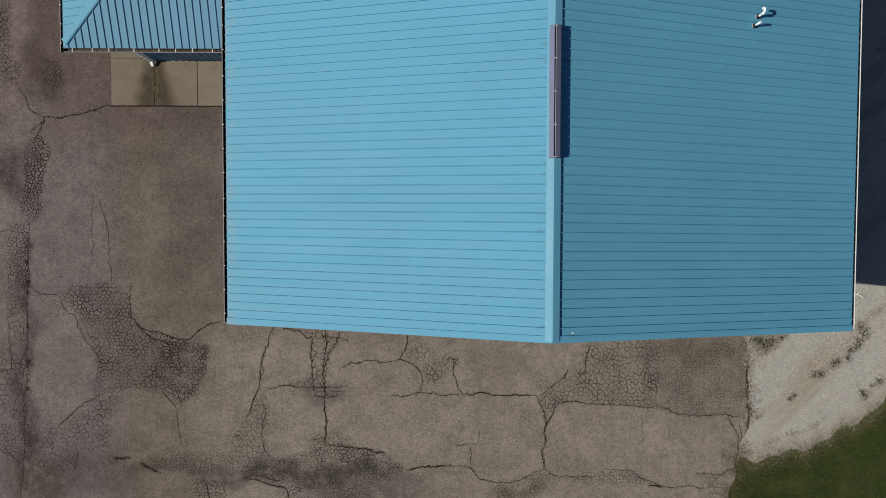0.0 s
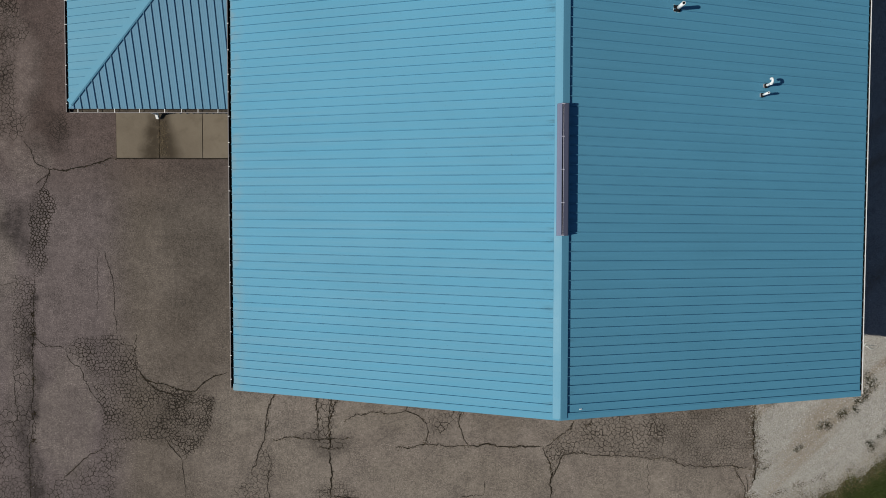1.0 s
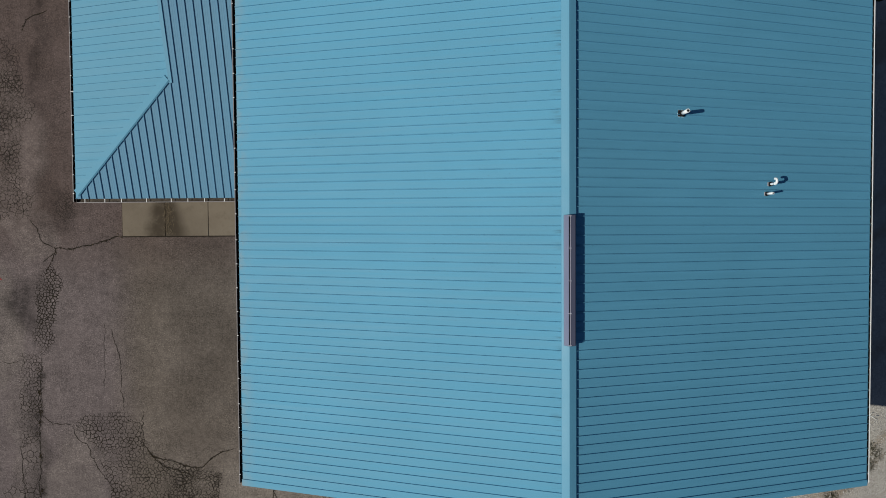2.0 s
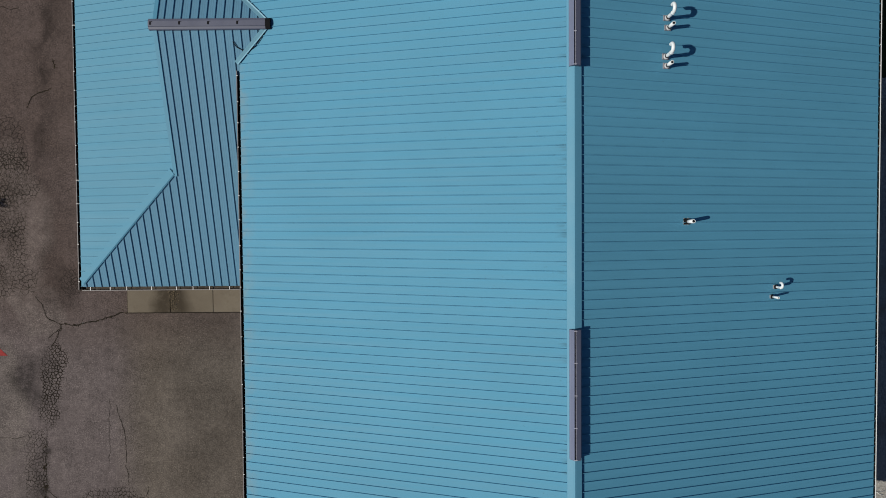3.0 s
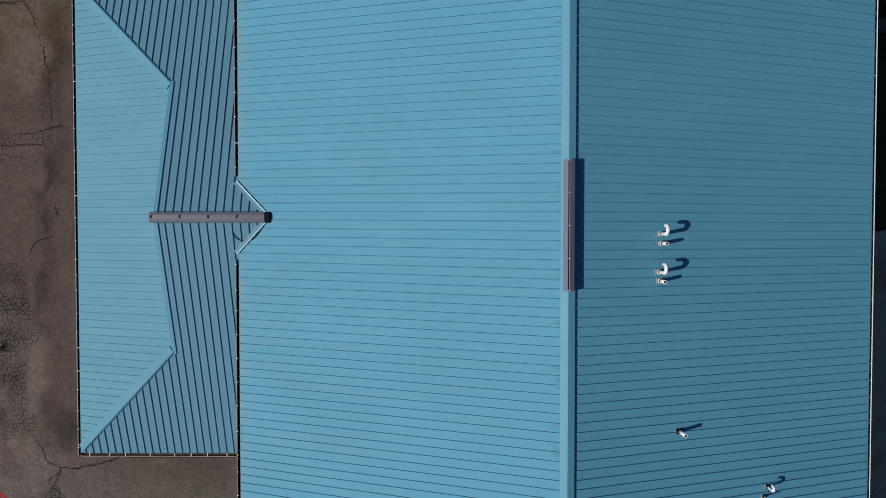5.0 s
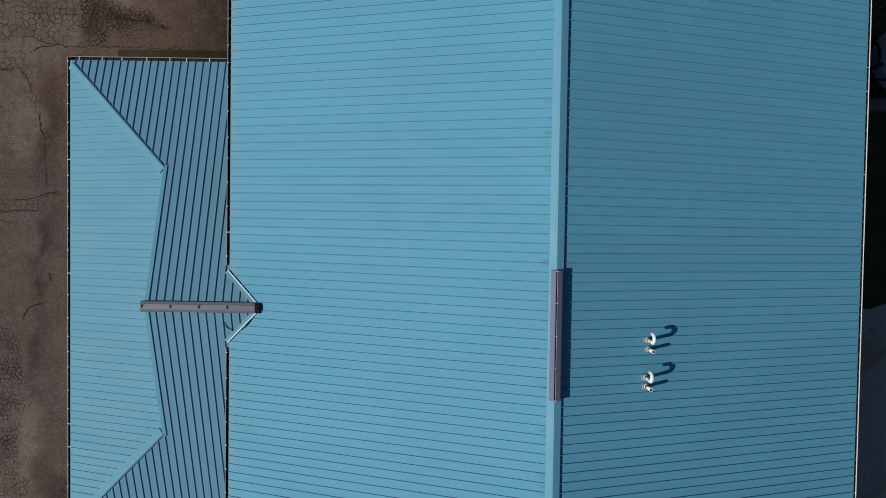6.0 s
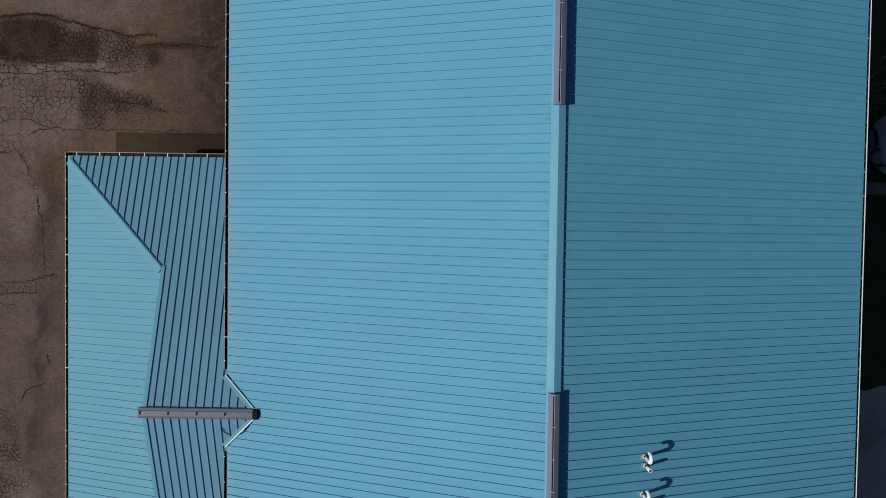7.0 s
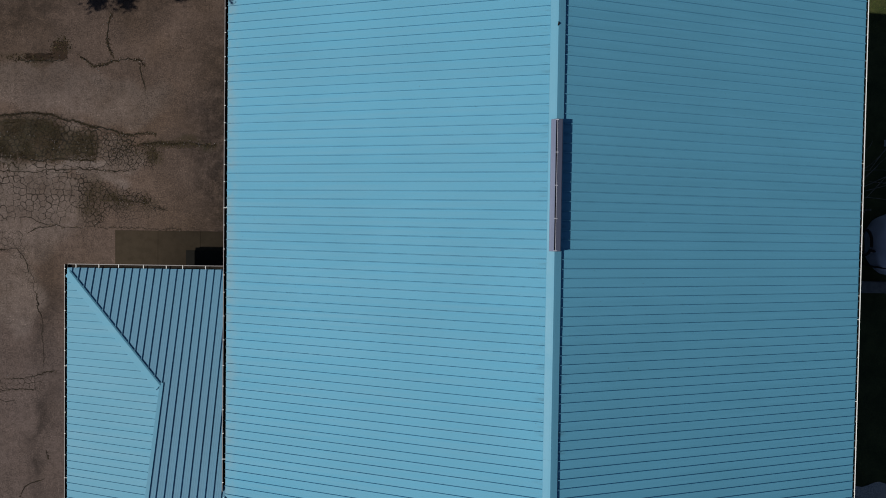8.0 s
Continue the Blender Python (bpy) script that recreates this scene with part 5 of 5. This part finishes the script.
def wing_vent():
    x0, length, z = GABLET - 0.10, EAST_END - GABLET - 0.02, WTOP + 0.035
    prof = [(-0.150, -0.05), (-0.146, 0.02), (-0.130, 0.035), (-0.075, 0.052), (-0.070, 0.080), (0.070, 0.080), (0.075, 0.052), (0.130, 0.035), (0.146, 0.02), (0.150, -0.05)]
    body = part("ridge_vent", extruded(prof, (x0, WR, z), (0, 1, 0), (0, 0, 1), (1, 0, 0), length), M_VENT, wing, "mauve-grey ridge ventilator")
    for k in range(4):
        x = x0 + 0.04 + k * 0.77
        part("clip", box(x, WR - 0.03, z + 0.074, x + 0.045, WR + 0.058, z + 0.085), M_RUBBER, body, "black clip")
        part("clip", box(x + 0.035, WR + 0.045, z + 0.074, x + 0.08, WR + 0.058, z + 0.085), M_RUBBER, body)
    arch = [(0.150 * math.cos(a), 0.100 * math.sin(a) - 0.01) for a in np.linspace(0, math.pi, 12)]
    part("end_mouth", extruded(arch, (x0 + length, WR, z), (0, 1, 0), (0, 0, 1), (1, 0, 0), 0.13), M_RUBBER, body, "black end of the ventilator")


wing_vent()
gutter(wing, (WX - 0.004, WS - 0.1, WE - 0.01), (0, 1, 0), (-1, 0, 0), WN - WS + 0.2, 0.66, "soiled grey box gutter")
gutter(wing, (WX, WS - 0.004, WE - 0.01), (1, 0, 0), (0, -1, 0), -HALF - 0.13 - WX, 0.70, "soiled grey box gutter", full=True)
gutter(wing, (WX, WN + 0.004, WE - 0.01), (1, 0, 0), (0, 1, 0), -HALF - 0.13 - WX, 0.70, "soiled grey box gutter", full=True)


def downspout():
    x, y = -12.64, 8.36
    bm = box(x - 0.04, y - 0.035, 0.28, x + 0.04, y + 0.035, WE - 0.28, 0.008)
    body = part("downspout", bm, M_WHITE, wing, "white box downspout at the wall corner")
    foot = extruded([(0, 0.24), (0, 0.32), (-0.03, 0.32), (-0.19, 0.19), (-0.19, 0.12), (-0.03, 0.22)], (x - 0.042, y + 0.036, 0), (0, 1, 0), (0, 0, 1), (1, 0, 0), 0.084)
    part("elbow", foot, M_WHITE, body)
    head = extruded([(0, 0), (0.09, 0), (-0.15, 0.24), (-0.24, 0.24)], (x - 0.04, y - 0.04, WE - 0.32), (0, 1, 0), (0, 0, 1), (1, 0, 0), 0.08)
    part("elbow", head, M_WHITE, body)


downspout()

# leaf litter washed out below the downspout
rng = np.random.default_rng(9)
lv = []
while len(lv) < 420:
    x, y, r = -12.52 + rng.normal(0, 0.09), rng.uniform(6.95, 8.15), rng.uniform(0.008, 0.022)
    a = rng.uniform(0, 6.28)
    lv.append([(x + r * math.cos(a + q), y + r * math.sin(a + q), 0.074 + rng.uniform(0, 0.014)) for q in (0, 1.7, 3.0, 4.4)])
scatter_mesh("leaf_litter", np.array(lv).reshape(-1, 3), np.arange(4 * len(lv)).reshape(-1, 4), M_LITTER, "brown leaf litter washed onto the concrete", "litter")


# pale grit lying in the mossy cracks
rng = np.random.default_rng(31)
gv = []
for bx, by in TUFTS[::22] + [(-18.2 + 4.4 * rng.random(), 25.9 + 1.1 * rng.random()) for _ in range(90)]:
    x, y, r, a = bx + rng.normal(0, 0.07), by + rng.normal(0, 0.07), rng.uniform(0.006, 0.017), rng.uniform(0, 6.28)
    gv.append([(x + r * math.cos(a + q), y + r * math.sin(a + q), 0.012) for q in (0, 2.0, 4.1)] + [(x, y, 0.012 + r)])
tri = np.array([(0, 1, 3), (1, 2, 3), (2, 0, 3)])[None]
scatter_mesh("crack_grit", np.array(gv).reshape(-1, 3), (4 * np.arange(len(gv))[:, None, None] + tri).reshape(-1, 3), M_STONE, "pale grit in the mossy asphalt cracks", "grit")


# ---- pipes through the roof ----
def hall_roof(x, y):
    return RIDGE - PITCH * abs(x) + 0.012


def vent_pipe(x, y, height, bend, r=0.044, turn=0.10, black=True, sealed=False):
    """A plastic pipe with its boot and flashing; bend: hooked over by a turn of that radius."""
    z = hall_roof(x, y)
    label = "white plastic vent pipe bent over at the top" if bend else "short white plastic vent pipe with an open top"
    pipe = empty("vent_pipe", label, "pipe", "vent pipes on the roof")
    m = pose(x, y, z, 0, math.degrees(math.atan(PITCH)), 0)
    k = r / 0.044
    plate = box(-0.112 * k, -0.072 * k, 0.0, 0.066 * k, 0.072 * k, 0.030, 0.006)
    bmesh.ops.transform(plate, matrix=m, verts=plate.verts[:])
    part("flashing_plate", plate, M_RUBBER if sealed else M_BOOT, pipe, "black flashing plate" if sealed else "grey flashing plate")
    if sealed:
        for x0, y0, x1, y1 in ((-0.11, -0.088, -0.05, -0.080), (-0.01, -0.090, 0.05, -0.082), (-0.12, 0.078, -0.07, 0.086), (-0.02, 0.080, 0.04, 0.088), (-0.128, -0.05, -0.120, 0.01)):
            bead = box(x0, y0, 0.0, x1, y1, 0.012, 0.003)
            bmesh.ops.transform(bead, matrix=m, verts=bead.verts[:])
            part("sealant_bead", bead, M_PVC, pipe, "white sealant bead")
    part("boot", tube([(x, y, z - 0.01), (x, y, z + 0.05), (x, y, z + 0.09)], [r + 0.030, r + 0.026, r + 0.006], 16), M_RUBBER if black else M_BOOT_PALE, pipe, "black rubber boot" if black else "pale grey rubber boot")
    if not black:
        part("clamp", tube([(x, y, z + 0.09), (x, y, z + 0.14)], r + 0.008, 16), M_RUBBER, pipe, "black pipe clamp")
    if bend:
        pts = [(x, y, z), (x, y, z + height)]
        pts += [(x, y + turn - turn * math.cos(a), z + height + turn * math.sin(a)) for a in np.linspace(0.25, math.pi, 9)]
        pts.append((x, y + 2 * turn, z + height - 0.6 * turn))
        part("pipe", tube(pts, r, 14, False), M_PVC, pipe)
        part("collar", tube([(x, y, z + height - 0.06), (x, y, z + height)], r + 0.006, 14), M_PVC, pipe)
        # a black plug stands in for the shade inside the pipe's mouth
        part("bore", tube([(x, y + 2 * turn, z + height - 0.55 * turn), (x, y + 2 * turn, z + height - 0.3 * turn)], r - 0.004, 12), M_RUBBER, pipe, "black disc standing in for the shade inside the pipe")
    else:
        part("pipe", tube([(x, y, z), (x, y, z + height)], r, 14), M_PVC, pipe)
        # the pipe is closed; a black disc on its top imitates the shaded hole
        part("bore", tube([(x, y, z + height - 0.05), (x, y, z + height + 0.002)], r - 0.013, 12), M_RUBBER, pipe, "black disc standing in for the shade inside the pipe")
    return pipe


vent_pipe(5.565, 8.16, 0.31, True, 0.031, 0.062)
vent_pipe(5.46, 7.91, 0.36, False, 0.029)
vent_pipe(2.975, 9.865, 0.42, False, 0.046, sealed=True)
vent_pipe(2.40, 14.78, 0.44, True, black=False)
vent_pipe(2.43, 14.55, 0.40, False, black=False)
vent_pipe(2.365, 13.85, 0.44, True, black=False)
vent_pipe(2.39, 13.63, 0.40, False, black=False)


# a dab of white sealant by the south gable, and a dark cap on the ridge
dab = box(-0.035, -0.012, 0.0, 0.035, 0.012, 0.012, 0.004)
bmesh.ops.transform(dab, matrix=pose(0.52, 0.16, RIDGE - PITCH * 0.52 + 0.014, 0, math.degrees(math.atan(PITCH)), 8), verts=dab.verts[:])
part("sealant_dab", dab, M_PVC, hall, "dab of white sealant")
part("ridge_plug", tube([(-0.01, 28.44, RIDGE + 0.07), (0.01, 28.50, RIDGE + 0.09), (0.0, 28.53, RIDGE + 0.075)], [0.014, 0.022, 0.012], 8), M_RUBBER, hall, "small black plug on the ridge cap")


# a loose cable where the wing meets the hall's roof
def loose_cable():
    pts = [(-8.66, 14.80), (-8.58, 14.66), (-8.42, 14.58), (-8.22, 14.58), (-8.05, 14.68), (-7.90, 14.86), (-7.74, 15.08)]
    path = []
    for a, b in zip(pts, pts[1:]):
        for f in (0, 0.33, 0.67):
            x, y = a[0] + (b[0] - a[0]) * f, a[1] + (b[1] - a[1]) * f
            path.append((x, y, max(WE + PITCH * (y - WS), EAVE + PITCH * (x + HALF)) + 0.045))
    return tagged(part("cable", tube(path, 0.011, 6), M_RUBBER), "loose black cable lying across the roof valley", "cable")


loose_cable()


# ---- the shaded side ----
def covered_machine():
    """A stored machine under a pale tarp, with a hose looped against it."""
    thing = empty("covered_machine", "stored machine under a pale blue-grey tarp", "machine")
    bm = bmesh.new()
    bmesh.ops.create_icosphere(bm, subdivisions=4, radius=1.0)
    for v in bm.verts:
        c = v.co
        s = lambda q: math.copysign(abs(q) ** 0.68, q)
        p = Vector((s(c.x) * 0.95, s(c.y) * 1.05, s(max(c.z, -0.35)) * 0.68))
        fold = 0.05 * noise.noise(p * 2.3) + 0.035 * noise.noise(Vector((p.x * 5, p.y * 5, p.z)))
        p *= 1 + fold
        if p.y < -0.45:
            p.z *= 0.8
        v.co = Vector((12.92 + p.x * 1.05, 23.42 + p.y, max(0.0, 0.62 + p.z) - 0.03))
    for f in bm.faces:
        f.smooth = True
    part("tarp", bm, M_TARP, thing)
    hose = [(11.70 + 0.13 * math.cos(a), 23.50 + 0.42 * math.sin(a), 0.72 + 0.13 * math.cos(a)) for a in np.linspace(-0.4, 5.6, 22)]
    part("hose", tube(hose + [(11.95, 23.2, 0.78), (12.15, 23.22, 0.98)], 0.046, 8), M_RUBBER, thing, "black rubber hose")
    part("rope", tube([(11.62, 22.80, 0.3), (11.95, 22.68, 0.85), (12.6, 22.60, 1.0), (13.3, 22.68, 0.8)], 0.035, 6), M_RUBBER, thing, "black tie-down rope")
    for k, (x, y) in enumerate(((11.52, 24.35), (11.66, 24.52), (11.82, 24.60))):
        part("stake", box(x - 0.03, y - 0.03, -0.04, x + 0.03, y + 0.03, 0.55 + 0.1 * k, 0.006), M_TWIG, thing, "weathered wooden stake")


covered_machine()
tagged(part("concrete_block", box(11.45, 21.75, -0.04, 12.75, 22.15, 0.38, 0.02), M_BLOCK), "grey concrete block lying in the shade", "block")
tagged(part("paving_stone", box(12.72, 26.85, -0.04, 12.98, 27.08, 0.10, 0.02), M_SOFFIT), "small pale paving stone lying in the grass", "stone")


def brush_pile():
    rng = random.Random(12)
    verts, faces = [], []
    for k in range(17):
        p = Vector((rng.uniform(11.2, 13.4), rng.uniform(24.7, 26.1), 0.0))
        d = Vector((rng.uniform(0.3, 1.0), rng.uniform(-0.2, 0.9), rng.uniform(0.05, 0.5))).normalized()
        bend = Vector((0, rng.uniform(-0.15, 0.15), rng.uniform(-0.1, 0.1)))
        bm = tube([p, p + d * 0.6 + bend * 0.5, p + d * 1.2 + bend, p + d * rng.uniform(1.4, 2.0)], [0.013, 0.011, 0.008, 0.004], 5)
        n = len(verts)
        bm.verts.index_update()
        verts += [tuple(v.co) for v in bm.verts]
        faces += [tuple(n + v.index for v in f.verts) for f in bm.faces]
        bm.free()
    data = bpy.data.meshes.new("brush_pile")
    data.from_pydata(verts, [], faces)
    data.materials.append(M_TWIG)
    return tagged(new("brush_pile", data), "pile of thin bare branches in the shade", "branches", kind="stuff")


brush_pile()


def pale_twig():
    """A bleached, forked stick lying on the gravel."""
    stick = empty("twig", "bleached forked twig lying on the gravel", "twig")
    for pts in (((12.02, 0.36), (12.22, 0.30), (12.48, 0.34)), ((12.2, 0.31), (12.34, 0.22), (12.45, 0.20)), ((12.12, 0.33), (12.2, 0.42), (12.3, 0.45))):
        part("branch", tube([(x, y, 0.012) for x, y in pts], [0.016, 0.013, 0.007], 6), M_SOFFIT, stick)


pale_twig()


# ---- what stands west of the lot and throws its shadow in ----
def lamp_pole():
    bx, by, h = -25.2, 9.615, 7.0
    pole = empty("lamp_pole", "tall grey steel lamp pole with two lamp heads", "lamp pole")
    part("pole", tube([(bx, by, -0.02), (bx, by, h)], [0.08, 0.045], 12), M_STEEL, pole)
    part("base", box(bx - 0.25, by - 0.25, -0.03, bx + 0.25, by + 0.25, 0.35, 0.03), M_BLOCK, pole)
    for s in (-1, 1):
        part("arm", tube([(bx, by, h - 0.12), (bx, by + s * 0.13, h - 0.05)], 0.022, 8), M_STEEL, pole)
        part("lamp_head", box(bx - 0.06, by + s * 0.11 - 0.035, h - 0.08, bx + 0.12, by + s * 0.11 + 0.035, h + 0.02, 0.02), M_STEEL, pole)


lamp_pole()


def broadleaf_tree(x, y):
    """Trunk, limbs and a ragged crown of separate leaves."""
    rng = random.Random(3)
    tree = empty("tree", "broadleaf tree standing beside the asphalt lot", "tree")
    part("trunk", tube([(x, y, -0.05), (x + 0.1, y, 1.5), (x + 0.05, y + 0.2, 3.5), (x + 0.2, y + 0.1, 6.0)], [0.34, 0.26, 0.2, 0.1], 12), M_BARK, tree)
    centre = Vector((x + 0.4, y + 0.1, 8.0))
    tips = []
    for k in range(26):
        a, e = rng.uniform(0, 6.28), rng.uniform(-0.35, 1.2)
        r = rng.uniform(2.6, 4.5)
        tip = centre + Vector((math.cos(a) * math.cos(e) * r, math.sin(a) * math.cos(e) * r, math.sin(e) * r * 0.85))
        start = Vector((x + 0.1, y + 0.1, rng.uniform(2.6, 5.8)))
        part("limb", tube([start, start.lerp(tip, 0.5) + Vector((0, 0, 0.3)), tip], [0.09, 0.05, 0.015], 7), M_BARK, tree)
        tips += [tip, start.lerp(tip, 0.75)]
    outer = []
    for reach in ((-21.60, 30.16, 7.0), (-20.90, 30.07, 7.3), (-19.62, 30.36, 8.0), (-12.60, 29.25, 9.5)):
        start, tip = Vector((x + 0.1, y + 0.1, 5.6)), Vector(reach)
        part("limb", tube([start, start.lerp(tip, 0.5) + Vector((0, 0, 0.5)), tip], [0.1, 0.06, 0.015], 7), M_BARK, tree)
        outer.append(tip)
        tips.append(start.lerp(tip, 0.7))
    bm = bmesh.new()
    for t in tips:
        for k in range(150):
            p = t + Vector((rng.gauss(0, 0.42), rng.gauss(0, 0.42), rng.gauss(0, 0.35)))
            m = Euler((rng.uniform(-1, 1), rng.uniform(-1, 1), rng.uniform(0, 6.28))).to_matrix()
            s = rng.uniform(0.06, 0.11)
            bm.faces.new([bm.verts.new(p + m @ Vector(c) * s) for c in ((-1, 0, 0), (0, -0.55, 0.1), (1, 0, 0), (0, 0.55, 0.1))])
    for t in outer:
        for k in range(230):
            p = t + Vector((rng.gauss(0, 0.14), rng.gauss(0.20, 0.15), rng.gauss(0, 0.12)))
            m = Euler((rng.uniform(-1, 1), rng.uniform(-1, 1), rng.uniform(0, 6.28))).to_matrix()
            s = rng.uniform(0.05, 0.09)
            bm.faces.new([bm.verts.new(p + m @ Vector(c) * s) for c in ((-1, 0, 0), (0, -0.55, 0.1), (1, 0, 0), (0, 0.55, 0.1))])
    part("crown", bm, M_LEAF, tree)


broadleaf_tree(-16.6, 35.9)
